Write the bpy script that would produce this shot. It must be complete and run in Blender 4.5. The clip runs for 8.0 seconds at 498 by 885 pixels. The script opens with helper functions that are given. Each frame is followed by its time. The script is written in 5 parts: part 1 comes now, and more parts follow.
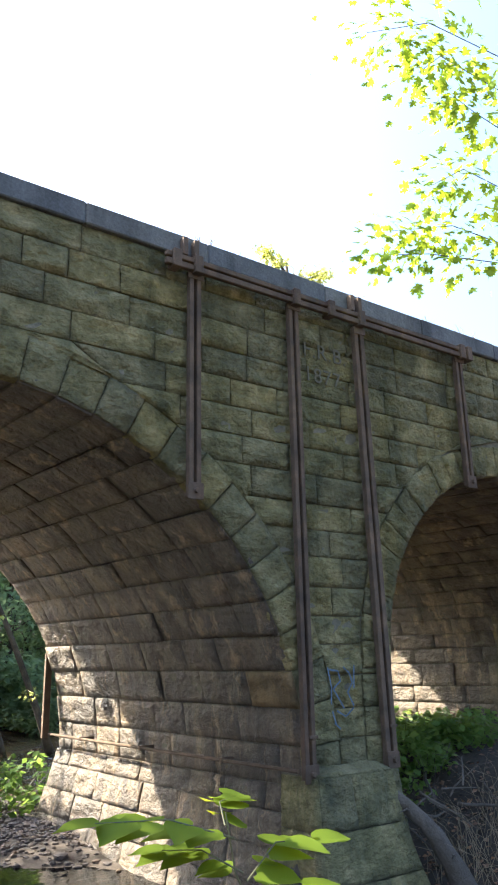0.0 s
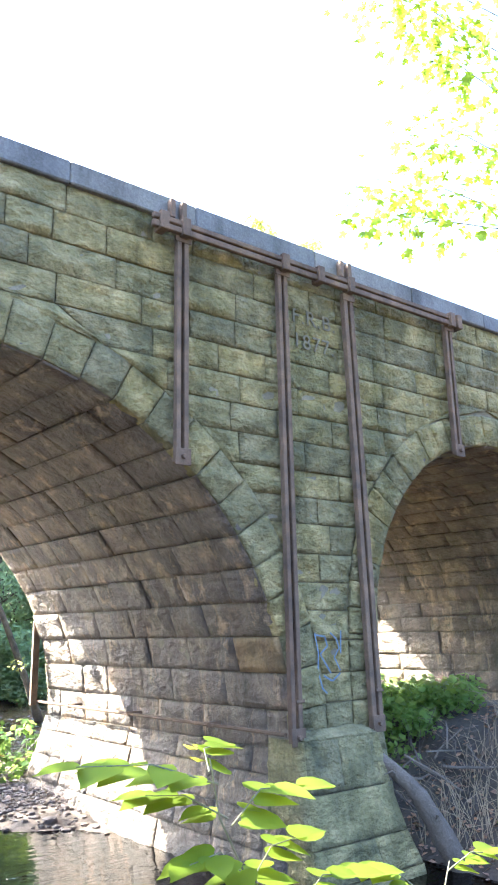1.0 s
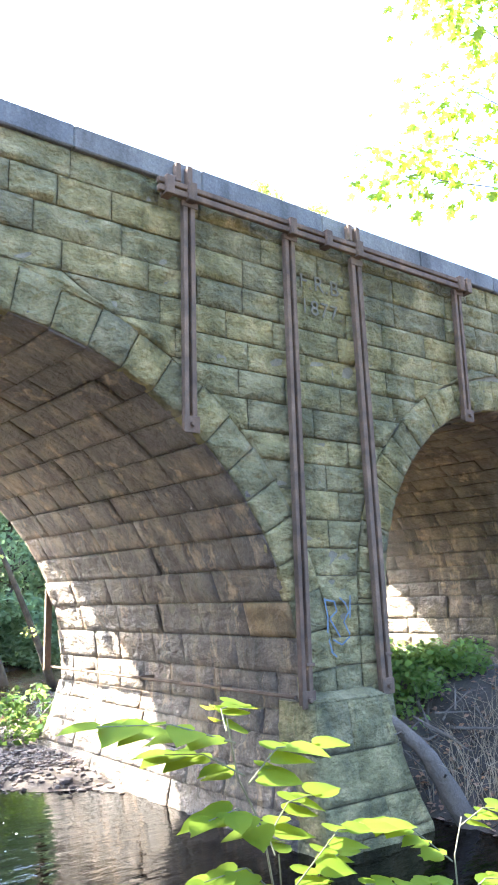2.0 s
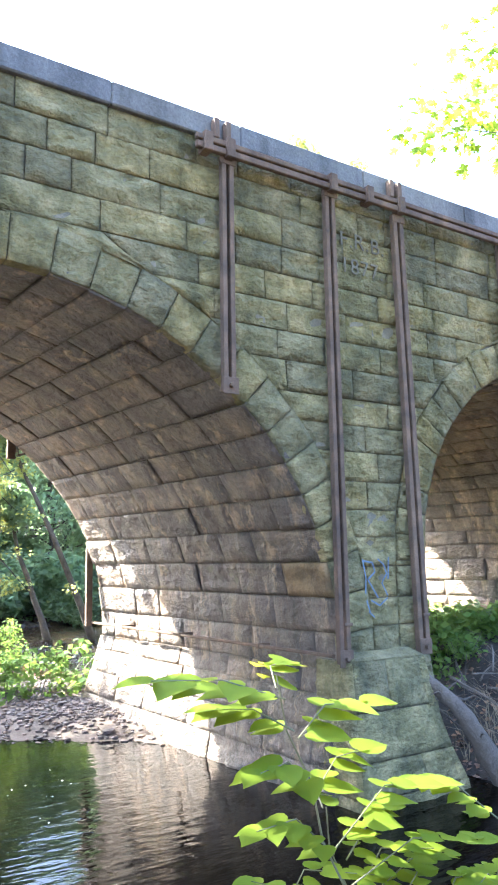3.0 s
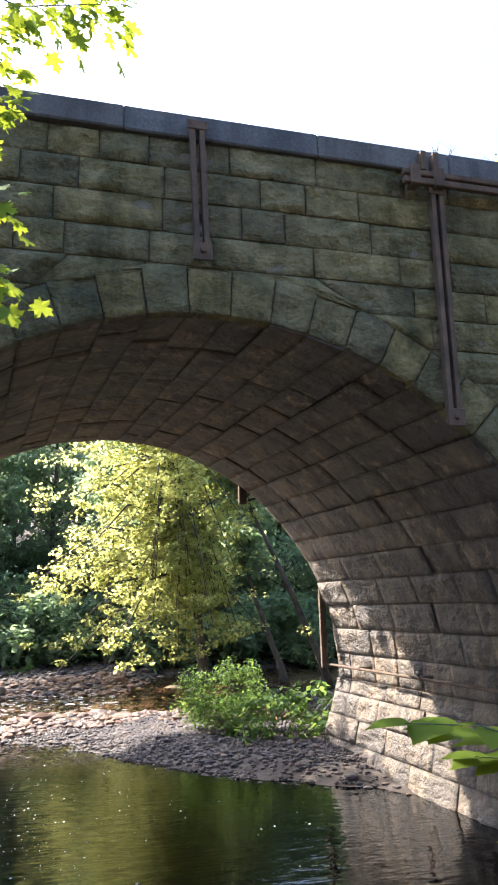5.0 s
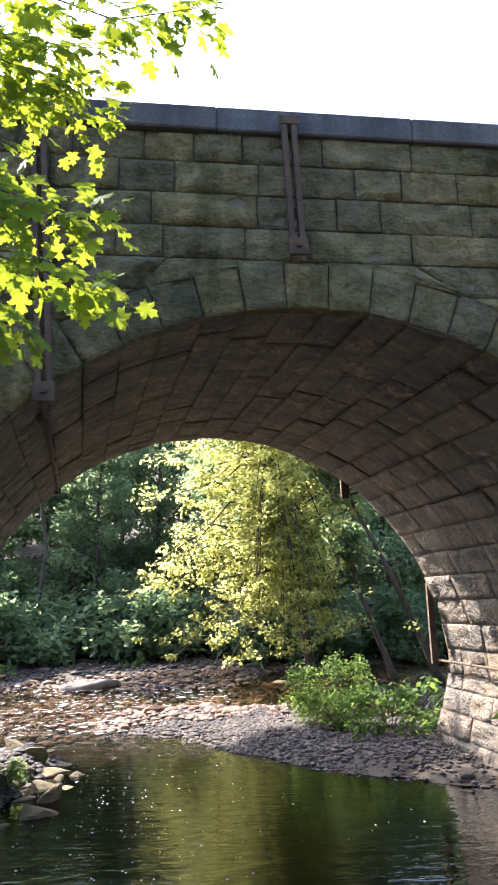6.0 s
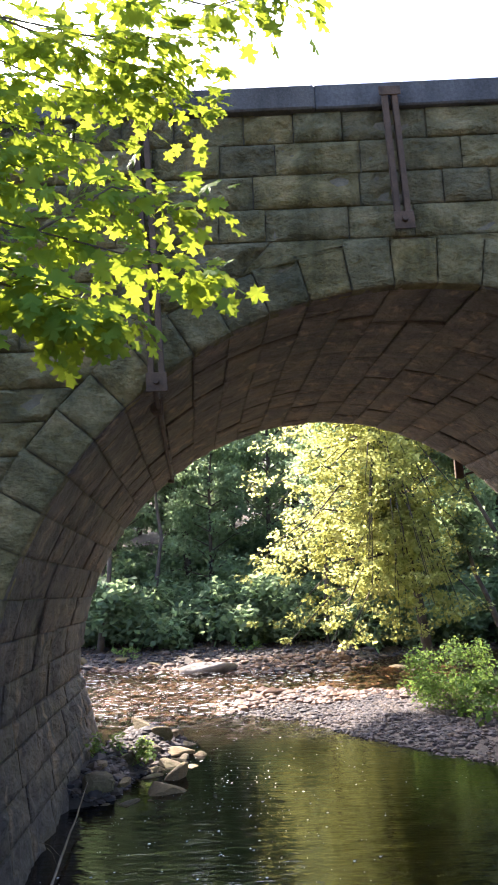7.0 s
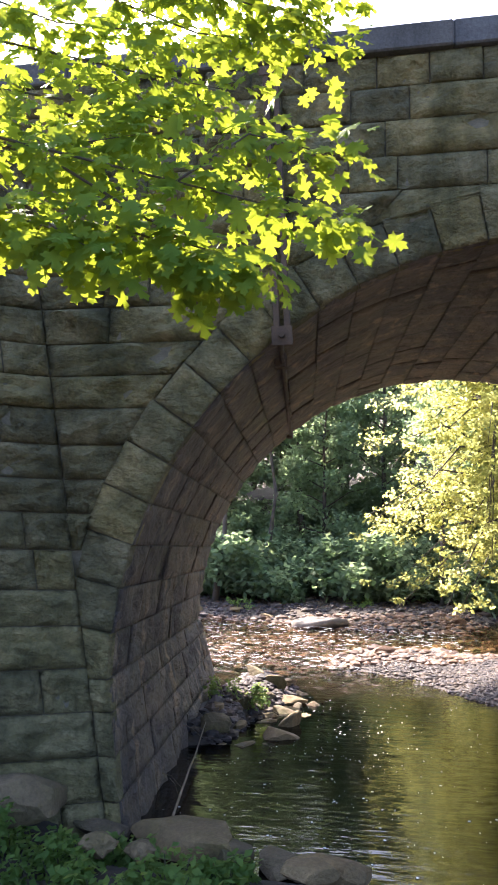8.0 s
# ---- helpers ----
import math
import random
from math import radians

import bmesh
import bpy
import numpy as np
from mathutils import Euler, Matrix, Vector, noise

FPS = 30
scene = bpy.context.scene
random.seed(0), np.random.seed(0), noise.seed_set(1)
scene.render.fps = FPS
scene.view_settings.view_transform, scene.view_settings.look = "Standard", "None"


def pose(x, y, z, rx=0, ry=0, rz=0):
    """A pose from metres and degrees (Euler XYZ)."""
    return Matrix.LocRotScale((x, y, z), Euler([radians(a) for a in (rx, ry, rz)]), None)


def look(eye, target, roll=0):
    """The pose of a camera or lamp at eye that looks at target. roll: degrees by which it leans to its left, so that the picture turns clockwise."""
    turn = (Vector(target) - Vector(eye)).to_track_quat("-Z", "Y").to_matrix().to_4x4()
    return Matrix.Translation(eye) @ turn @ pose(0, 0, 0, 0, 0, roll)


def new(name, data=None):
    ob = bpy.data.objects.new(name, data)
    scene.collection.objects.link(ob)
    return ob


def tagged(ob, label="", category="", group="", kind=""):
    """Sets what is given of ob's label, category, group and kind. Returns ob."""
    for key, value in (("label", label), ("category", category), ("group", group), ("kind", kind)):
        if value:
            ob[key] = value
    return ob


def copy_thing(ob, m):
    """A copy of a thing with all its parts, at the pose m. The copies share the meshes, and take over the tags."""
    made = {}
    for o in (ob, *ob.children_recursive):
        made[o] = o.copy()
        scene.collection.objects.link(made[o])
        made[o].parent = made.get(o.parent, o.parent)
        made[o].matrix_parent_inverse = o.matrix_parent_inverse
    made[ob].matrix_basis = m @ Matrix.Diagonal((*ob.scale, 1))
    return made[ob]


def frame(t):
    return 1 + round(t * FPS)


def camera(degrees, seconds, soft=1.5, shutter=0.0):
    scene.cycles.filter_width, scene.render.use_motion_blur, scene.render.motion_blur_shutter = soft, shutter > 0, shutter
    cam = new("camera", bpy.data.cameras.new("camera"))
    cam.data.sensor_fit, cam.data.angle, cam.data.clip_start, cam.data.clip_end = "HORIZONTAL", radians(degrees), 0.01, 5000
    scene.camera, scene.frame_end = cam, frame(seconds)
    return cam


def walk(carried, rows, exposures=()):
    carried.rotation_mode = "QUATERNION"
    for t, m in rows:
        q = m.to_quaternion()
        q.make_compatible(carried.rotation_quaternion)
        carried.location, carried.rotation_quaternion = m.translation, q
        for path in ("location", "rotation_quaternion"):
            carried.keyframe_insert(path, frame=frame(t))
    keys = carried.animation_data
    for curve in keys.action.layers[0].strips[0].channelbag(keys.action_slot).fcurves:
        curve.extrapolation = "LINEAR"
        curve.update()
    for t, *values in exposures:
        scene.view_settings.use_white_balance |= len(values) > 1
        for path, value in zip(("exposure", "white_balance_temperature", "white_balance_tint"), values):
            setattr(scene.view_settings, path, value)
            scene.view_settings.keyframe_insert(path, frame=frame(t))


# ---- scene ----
cam = camera(37.6, 8.0, soft=1.9)
PATH = [
    (0, (-0.992, -6.240, 2.460), (0.117, -4.681, 3.043), -1.46),
    (0.5, (-0.960, -6.209, 2.423), (0.159, -4.638, 2.951), -1.83),
    (1, (-0.944, -6.183, 2.396), (0.200, -4.625, 2.910), -1.53),
    (1.2, (-0.944, -6.180, 2.394), (0.187, -4.608, 2.886), -1.99),
    (2.3, (-0.960, -6.165, 2.388), (0.177, -4.568, 2.783), -1.76),
    (2.5, (-0.963, -6.162, 2.388), (0.165, -4.552, 2.753), -1.78),
    (3, (-0.983, -6.139, 2.388), (0.085, -4.480, 2.717), -1.23),
    (3.5, (-0.977, -6.149, 2.366), (0.049, -4.460, 2.670), -1.56),
    (4, (-0.987, -6.153, 2.351), (-0.145, -4.377, 2.723), -1.70),
    (4.2, (-0.989, -6.150, 2.353), (-0.230, -4.348, 2.764), -1.77),
    (5.3, (-1.022, -6.112, 2.388), (-0.562, -4.215, 2.836), -1.45),
    (5.5, (-1.027, -6.107, 2.390), (-0.600, -4.201, 2.816), -1.49),
    (6, (-1.043, -6.127, 2.362), (-0.793, -4.194, 2.808), -1.45),
    (6.5, (-1.065, -6.113, 2.356), (-0.975, -4.158, 2.770), -1.59),
    (7, (-1.091, -6.108, 2.354), (-1.129, -4.152, 2.769), -1.81),
    (7.5, (-1.142, -6.097, 2.353), (-1.374, -4.147, 2.730), -1.00),
    (8, (-1.174, -6.097, 2.334), (-1.524, -4.151, 2.636), 1.12),
]
EXPOSURES = [(0.0, 2.9, 5400, 8), (0.3, 4.3, 5150, 10), (2.5, 4.45, 5100, 11), (3.5, 4.4, 5100, 13), (4.0, 3.1, 5250, 14), (5.4, 2.55, 5150, 14), (8.0, 2.8, 5400, 20)]
walk(cam, [(t, look(eye, target, roll)) for t, eye, target, roll in PATH], EXPOSURES)

# ---- light ----
SUN_AZ, SUN_EL = radians(40), radians(43)      # azimuth to the left of +y
world = bpy.data.worlds.new("sky_world")
scene.world = world
world.use_nodes = True
wn = world.node_tree.nodes
sky = wn.new("ShaderNodeTexSky")
sky.sky_type, sky.sun_disc = "NISHITA", False
sky.sun_elevation, sky.sun_rotation = SUN_EL, -SUN_AZ
sky.air_density, sky.dust_density = 1.0, 6.0
world.node_tree.links.new(sky.outputs["Color"], wn["Background"].inputs["Color"])
wn["Background"].inputs["Strength"].default_value = 0.1
sun_way = Vector((-math.sin(SUN_AZ) * math.cos(SUN_EL), math.cos(SUN_AZ) * math.cos(SUN_EL), math.sin(SUN_EL)))
sun = new("sun", bpy.data.lights.new("sun", "SUN"))
sun.data.energy, sun.data.angle, sun.data.color = 4.6, radians(0.55), (1.0, 0.8, 0.54)
sun.matrix_world = look(sun_way * 60, (0, 0, 0))


# ---- materials ----
def material(name):
    m = bpy.data.materials.new(name)
    m.use_nodes = True
    return m, m.node_tree.nodes, m.node_tree.links, m.node_tree.nodes["Principled BSDF"]


def ramp(nodes, stops):
    r = nodes.new("ShaderNodeValToRGB")
    while len(r.color_ramp.elements) < len(stops):
        r.color_ramp.elements.new(0.5)
    for e, (p, c) in zip(r.color_ramp.elements, stops):
        e.position, e.color = p, (*c, 1)
    return r


def noise_tex(nodes, links, coord, scale, detail=6, rough=0.6):
    n = nodes.new("ShaderNodeTexNoise")
    n.inputs["Scale"].default_value, n.inputs["Detail"].default_value, n.inputs["Roughness"].default_value = scale, detail, rough
    links.new(coord, n.inputs["Vector"])
    return n


def mixed(nodes, links, kind, fac, a, b):
    x = nodes.new("ShaderNodeMix")
    x.data_type, x.blend_type = "RGBA", kind
    for value, key in ((fac, 0), (a, 6), (b, 7)):
        if isinstance(value, (int, float)):
            x.inputs[key].default_value = value
        elif isinstance(value, tuple):
            x.inputs[key].default_value = (*value, 1)
        else:
            links.new(value, x.inputs[key])
    return x.outputs[2]


def world_place(nodes):
    return nodes.new("ShaderNodeNewGeometry").outputs["Position"]


def surface(name, stops, scale=3.0, fine=40.0, rough=0.85, bump=0.3, metallic=0.0, vary=0.0, stain=None, stain_scale=0.8, streak=False, per="object", bump_scale=None, bedding=1.0, relief=0.03, pale=None):
    """A matt material: large patches from a ramp, fine grain, piece to piece variation, stains and relief."""
    m, nodes, links, p = material(name)
    where = world_place(nodes)
    big = noise_tex(nodes, links, where, scale, 5)
    small = noise_tex(nodes, links, where, fine, 8, 0.7)
    col = ramp(nodes, stops)
    links.new(big.outputs["Fac"], col.inputs["Fac"])
    grain = ramp(nodes, [(0.25, (0.62, 0.62, 0.62)), (0.75, (1.3, 1.3, 1.3))])
    links.new(small.outputs["Fac"], grain.inputs["Fac"])
    out = mixed(nodes, links, "MULTIPLY", 1.0, col.outputs["Color"], grain.outputs["Color"])
    if vary:
        if per == "object":
            rnd = nodes.new("ShaderNodeObjectInfo").outputs["Random"]
        else:
            rnd = nodes.new("ShaderNodeNewGeometry").outputs["Random Per Island"]
        tone = ramp(nodes, [(0.0, (1 - vary, 1 - vary, 1 - vary * 0.8)), (0.45, (1, 1, 1)), (0.8, (1 + vary * 0.8, 1 + vary * 0.6, 1 + vary * 0.25)), (1.0, (1 + vary * 0.7, 1 + vary * 0.35, 1 - vary * 0.35))])
        links.new(rnd, tone.inputs["Fac"])
        out = mixed(nodes, links, "MULTIPLY", 1.0, out, tone.outputs["Color"])
    if stain:
        sc = where
        if streak:
            mp = nodes.new("ShaderNodeMapping")
            mp.inputs["Scale"].default_value = (1.0, 1.0, 0.16)
            links.new(where, mp.inputs["Vector"])
            sc = mp.outputs["Vector"]
        st = noise_tex(nodes, links, sc, stain_scale, 7, 0.65)
        sr = ramp(nodes, [(0.48, (0, 0, 0)), (0.68, (1, 1, 1))])
        links.new(st.outputs["Fac"], sr.inputs["Fac"])
        out = mixed(nodes, links, "MIX", sr.outputs["Color"], out, mixed(nodes, links, "MULTIPLY", 1.0, out, stain))
    if pale:
        mp2 = nodes.new("ShaderNodeMapping")
        mp2.inputs["Scale"].default_value = (2.2, 1.4, 0.22)
        links.new(where, mp2.inputs["Vector"])
        pn = noise_tex(nodes, links, mp2.outputs["Vector"], 2.4, 6, 0.7)
        pr = ramp(nodes, [(0.55, (0, 0, 0)), (0.68, (0.85, 0.85, 0.85))])
        links.new(pn.outputs["Fac"], pr.inputs["Fac"])
        out = mixed(nodes, links, "MIX", pr.outputs["Color"], out, pale)
    links.new(out, p.inputs["Base Color"])
    p.inputs["Roughness"].default_value, p.inputs["Metallic"].default_value = rough, metallic
    layer = nodes.new("ShaderNodeMapping")
    layer.inputs["Scale"].default_value = (1, 1, bedding)
    links.new(where, layer.inputs["Vector"])
    rel = noise_tex(nodes, links, layer.outputs["Vector"], bump_scale or fine * 0.25, 6, 0.6)
    b = nodes.new("ShaderNodeBump")
    b.inputs["Strength"].default_value, b.inputs["Distance"].default_value = bump, relief
    links.new(rel.outputs["Fac"], b.inputs["Height"])
    b2 = nodes.new("ShaderNodeBump")
    b2.inputs["Strength"].default_value, b2.inputs["Distance"].default_value = bump * 0.7, 0.008
    links.new(small.outputs["Fac"], b2.inputs["Height"])
    links.new(b.outputs["Normal"], b2.inputs["Normal"])
    links.new(b2.outputs["Normal"], p.inputs["Normal"])
    return m


def leaf_material(name, dark, light, through_col, vary=0.5, thin=0.45):
    """A leaf: reflecting and letting light through, varied from leaf to leaf."""
    m, nodes, links, p = material(name)
    rnd = nodes.new("ShaderNodeNewGeometry").outputs["Random Per Island"]
    col = ramp(nodes, [(0.0, dark), (1.0, light)])
    links.new(rnd, col.inputs["Fac"])
    links.new(col.outputs["Color"], p.inputs["Base Color"])
    p.inputs["Roughness"].default_value = 0.6
    p.inputs["Specular IOR Level"].default_value = 0.08
    tr = nodes.new("ShaderNodeBsdfTranslucent")
    tc = ramp(nodes, [(0.0, tuple(c * (1 - vary * 0.5) for c in through_col)), (1.0, through_col)])
    links.new(rnd, tc.inputs["Fac"])
    links.new(tc.outputs["Color"], tr.inputs["Color"])
    mix = nodes.new("ShaderNodeMixShader")
    mix.inputs["Fac"].default_value = thin
    links.new(p.outputs["BSDF"], mix.inputs[1])
    links.new(tr.outputs["BSDF"], mix.inputs[2])
    links.new(mix.outputs["Shader"], nodes["Material Output"].inputs["Surface"])
    return m


STONE = surface("sandstone_blocks", [(0.3, (0.086, 0.08, 0.032)), (0.5, (0.17, 0.149, 0.063)), (0.7, (0.29, 0.241, 0.112))], 3.2, 26, 0.95, 1.0, vary=0.24, stain=(0.36, 0.4, 0.24), stain_scale=1.5, streak=True, bump_scale=9.0, bedding=1.5, relief=0.12)
# kept darker than STONE: stained blocks, with the arch's shade partly in the colour
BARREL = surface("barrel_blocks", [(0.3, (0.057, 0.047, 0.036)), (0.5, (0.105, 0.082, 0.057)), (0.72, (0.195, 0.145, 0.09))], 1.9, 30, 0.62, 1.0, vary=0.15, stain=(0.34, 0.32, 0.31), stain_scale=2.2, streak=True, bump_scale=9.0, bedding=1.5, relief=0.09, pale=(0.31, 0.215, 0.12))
TAN_BLOCK = surface("rust_stained_blocks", [(0.3, (0.095, 0.066, 0.025)), (0.6, (0.165, 0.108, 0.042)), (0.8, (0.23, 0.155, 0.068))], 3.0, 36, 0.8, 0.9, stain=(0.5, 0.45, 0.4), stain_scale=2.5, bump_scale=6.0, relief=0.06)
MORTAR = surface("old_mortar", [(0.3, (0.095, 0.084, 0.055)), (0.7, (0.185, 0.163, 0.108))], 5, 60, 0.95, 0.4)
COPING = surface("weathered_coping", [(0.3, (0.07, 0.07, 0.068)), (0.7, (0.14, 0.138, 0.13))], 1.2, 40, 0.9, 0.6, vary=0.15, stain=(0.5, 0.5, 0.5), stain_scale=2.2, streak=True)
RUST = surface("rusty_iron", [(0.3, (0.062, 0.042, 0.025)), (0.55, (0.11, 0.072, 0.042)), (0.75, (0.165, 0.105, 0.06))], 5, 90, 0.9, 0.3, 0.05, stain=(0.6, 0.55, 0.55), stain_scale=3, streak=True)
EARTH = surface("bank_earth", [(0.3, (0.032, 0.026, 0.019)), (0.55, (0.058, 0.046, 0.034)), (0.75, (0.095, 0.075, 0.056))], 1.1, 22, 0.95, 0.9, stain=(0.6, 0.5, 0.4), stain_scale=0.5)
PEBBLE = surface("river_pebbles", [(0.3, (0.03, 0.024, 0.022)), (0.6, (0.058, 0.045, 0.039)), (0.8, (0.11, 0.084, 0.07))], 1.5, 50, 0.8, 0.25, vary=0.55, per="island")
BOULDER = surface("boulder_stone", [(0.3, (0.095, 0.07, 0.034)), (0.6, (0.17, 0.126, 0.064)), (0.8, (0.25, 0.19, 0.1))], 2.5, 40, 0.9, 1.0, vary=0.3, stain=(0.55, 0.65, 0.35), stain_scale=2.0)
BARK = surface("bark", [(0.3, (0.05, 0.04, 0.03)), (0.7, (0.13, 0.105, 0.08))], 3, 30, 0.95, 0.9, stain=(0.6, 0.65, 0.5), stain_scale=2, streak=True)
DRIFT = surface("grey_driftwood", [(0.3, (0.06, 0.047, 0.035)), (0.7, (0.145, 0.116, 0.086))], 3, 45, 0.9, 0.9, stain=(0.5, 0.48, 0.42), stain_scale=3.0)
DRY = surface("dry_stems", [(0.3, (0.16, 0.12, 0.07)), (0.7, (0.3, 0.23, 0.14))], 4, 50, 0.9, 0.2)
STEM = surface("green_stem", [(0.3, (0.05, 0.055, 0.02)), (0.7, (0.09, 0.085, 0.035))], 8, 60, 0.6, 0.1)
LEAF_TREE = leaf_material("tree_leaves", (0.1, 0.125, 0.035), (0.165, 0.18, 0.06), (0.78, 0.78, 0.25), thin=0.64)
LEAF_DARK = leaf_material("wood_leaves", (0.1, 0.145, 0.085), (0.16, 0.205, 0.12), (0.42, 0.54, 0.26), thin=0.52)
LEAF_MAPLE = leaf_material("maple_leaves", (0.085, 0.165, 0.02), (0.15, 0.24, 0.035), (0.35, 0.42, 0.018), vary=0.4, thin=0.54)
LEAF_KNOT = leaf_material("knotweed_leaves", (0.07, 0.115, 0.01), (0.11, 0.155, 0.015), (0.36, 0.39, 0.02), vary=0.35, thin=0.5)
LEAF_SHRUB = leaf_material("shrub_leaves", (0.06, 0.12, 0.03), (0.12, 0.19, 0.05), (0.4, 0.52, 0.12))
LEAF_BUSH = leaf_material("bush_leaves", (0.03, 0.07, 0.016), (0.075, 0.125, 0.03), (0.24, 0.34, 0.06))


# ---- mesh helpers ----
def mesh_object(name, verts, faces, mat, parent=None, smooth=False, at=None):
    """One mesh object; its origin at `at` or at its middle."""
    v = np.asarray(verts, float)
    origin = np.array(at if at is not None else (v.min(0) + v.max(0)) / 2, float)
    me = bpy.data.meshes.new(name)
    me.from_pydata((v - origin).tolist(), [], [tuple(int(i) for i in f) for f in faces])
    me.materials.append(mat)
    if smooth:
        me.polygons.foreach_set("use_smooth", [True] * len(me.polygons))
    me.update()
    ob = new(name, me)
    ob.location = origin
    if parent:
        ob.parent = parent
        ob.matrix_parent_inverse = parent.matrix_basis.inverted()
    return ob


def part(name, bm, mat, parent=None, label="", smooth=False):
    me = bpy.data.meshes.new(name)
    bmesh.ops.recalc_face_normals(bm, faces=bm.faces)
    bm.to_mesh(me)
    bm.free()
    me.materials.append(mat)
    if smooth:
        me.polygons.foreach_set("use_smooth", [True] * len(me.polygons))
    ob = new(name, me)
    if parent:
        ob.parent = parent
        ob.matrix_parent_inverse = parent.matrix_basis.inverted()
    return tagged(ob, label)


def box(bm, x0, x1, y0, y1, z0, z1, bevel=0.006):
    r = bmesh.ops.create_cube(bm, size=1)
    bmesh.ops.scale(bm, vec=(x1 - x0, y1 - y0, z1 - z0), verts=r["verts"])
    bmesh.ops.translate(bm, vec=((x0 + x1) / 2, (y0 + y1) / 2, (z0 + z1) / 2), verts=r["verts"])
    if bevel:
        es = {e for v in r["verts"] for e in v.link_edges}
        bmesh.ops.bevel(bm, geom=list(es), offset=bevel, segments=1, affect="EDGES")


def tube(bm, pts, radii, sides=8):
    """A tapered tube along points."""
    rings = []
    pts = [Vector(p) for p in pts]
    for i, p in enumerate(pts):
        d = (pts[min(i + 1, len(pts) - 1)] - pts[max(i - 1, 0)]).normalized()
        q = d.to_track_quat("Z", "Y")
        rings.append([bm.verts.new(p + q @ Vector((radii[i] * math.cos(a), radii[i] * math.sin(a), 0))) for a in (2 * math.pi * k / sides for k in range(sides))])
    for a, b in zip(rings, rings[1:]):
        for k in range(sides):
            bm.faces.new((a[k], a[(k + 1) % sides], b[(k + 1) % sides], b[k]))
    bm.faces.new(rings[0][::-1])
    bm.faces.new(rings[-1])


def fbm(x, y, z, seed=0):
    return noise.fractal(Vector((x + seed * 7.3, y - seed * 3.1, z + seed * 1.7)), 0.9, 2.0, 4)


def quad_stone(corners, normal, mat, parent, name="stone", joint=0.0055, depth=0.1, bulge=0.018, relief=0.03, nx=10, nz=6, seed=0):
    """A rock-faced block over four corners (low start, low end, high end, high start), proud along the normal."""
    a, b, c, d = (np.array(k, float) for k in corners)
    n = np.array(normal, float) / np.linalg.norm(normal)
    mid = (a + b + c + d) / 4
    lu = max(np.linalg.norm(b - a), np.linalg.norm(c - d), 0.03)
    lv = max(np.linalg.norm(d - a), np.linalg.norm(c - b), 0.03)
    ju, jv = min(joint / lu, 0.3), min(joint / lv, 0.3)
    verts, faces = [], []
    lift = random.uniform(-0.008, 0.01)
    for j in range(nz + 1):
        for i in range(nx + 1):
            u, v = i / nx, j / nz
            u2, v2 = ju + u * (1 - 2 * ju), jv + v * (1 - 2 * jv)
            p = (a * (1 - u2) + b * u2) * (1 - v2) + (d * (1 - u2) + c * u2) * v2
            inner = 0.0 if i in (0, nx) or j in (0, nz) else 1.0
            off = lift + inner * (relief * fbm(p[0] * 3.1, p[1] * 3.1, p[2] * 4.5, seed % 17) + 0.4 * relief * fbm(p[0] * 9, p[1] * 9, p[2] * 12, seed % 13) + bulge * (0.3 + 1.4 * random.random()))
            wob = (np.random.rand(3) - 0.5) * joint * (0.7 if not inner else 2.2)
            verts.append(p + n * off + wob)
    row = nx + 1
    for j in range(nz):
        for i in range(nx):
            k = j * row + i
            faces.append((k, k + 1, k + row + 1, k + row))
    edge = [i for i in range(row)] + [j * row + nx for j in range(1, nz + 1)] + [nz * row + i for i in range(nx - 1, -1, -1)] + [j * row for j in range(nz - 1, 0, -1)]
    base = len(verts)
    verts += [verts[k] - n * depth for k in edge]
    for k in range(len(edge)):
        l = (k + 1) % len(edge)
        faces.append((edge[k], base + k, base + l, edge[l]))
    u, v = b - a, d - a
    if np.dot(np.cross(u, v), n) < 0:
        faces = [f[::-1] for f in faces]
    ob = mesh_object(name, verts, faces, mat, parent)
    ob.data.polygons.foreach_set("use_smooth", [k < nx * nz for k in range(len(faces))])
    return ob


# ---- the bridge ----
FAR = 6.48                                  # depth of the bridge
ARCH_1 = (0.32, 1.265, 3.765, -0.14, 1.22, 4.12)   # near centre x, z, radius, far centre x, z, radius
ARCH_2 = (7.90, 2.40, 2.55, 7.50, 2.42, 2.78)
RING = 0.45
COURSES = [-0.45, -0.1, 0.3, 0.65, 1.0, 1.35, 1.7, 2.0, 2.34, 2.66, 2.96, 3.27, 3.6, 3.9, 4.2, 4.54, 4.86, 5.18, 5.5, 5.82, 6.16, 6.49, 6.8]
LEFT_END, RIGHT_END = -16.0, 26.0
BACK = 0.03                                 # stone faces stand this far before the core


def smooth(a, b, x):
    t = min(max((x - a) / (b - a), 0.0), 1.0)
    return t * t * (3 - 2 * t)


def arch_at(arch, f, grow=0.0):
    x0, z0, r0, x1, z1, r1 = arch
    return x0 + (x1 - x0) * f, z0 + (z1 - z0) * f, r0 + (r1 - r0) * f + grow


def outline(f, y):
    pts = [(LEFT_END, -1.0)]
    for arch in (ARCH_1, ARCH_2):
        cx, cz, r = arch_at(arch, f, BACK)
        pts.append((cx - r, -1.0))
        for k in range(49):
            a = math.pi * (1 - k / 48)
            pts.append((cx + r * math.cos(a), cz + r * math.sin(a)))
        pts.append((cx + r, -1.0))
    pts += [(RIGHT_END, -1.0), (RIGHT_END, 6.8), (LEFT_END, 6.8)]
    return [(x, y, z) for x, z in pts]


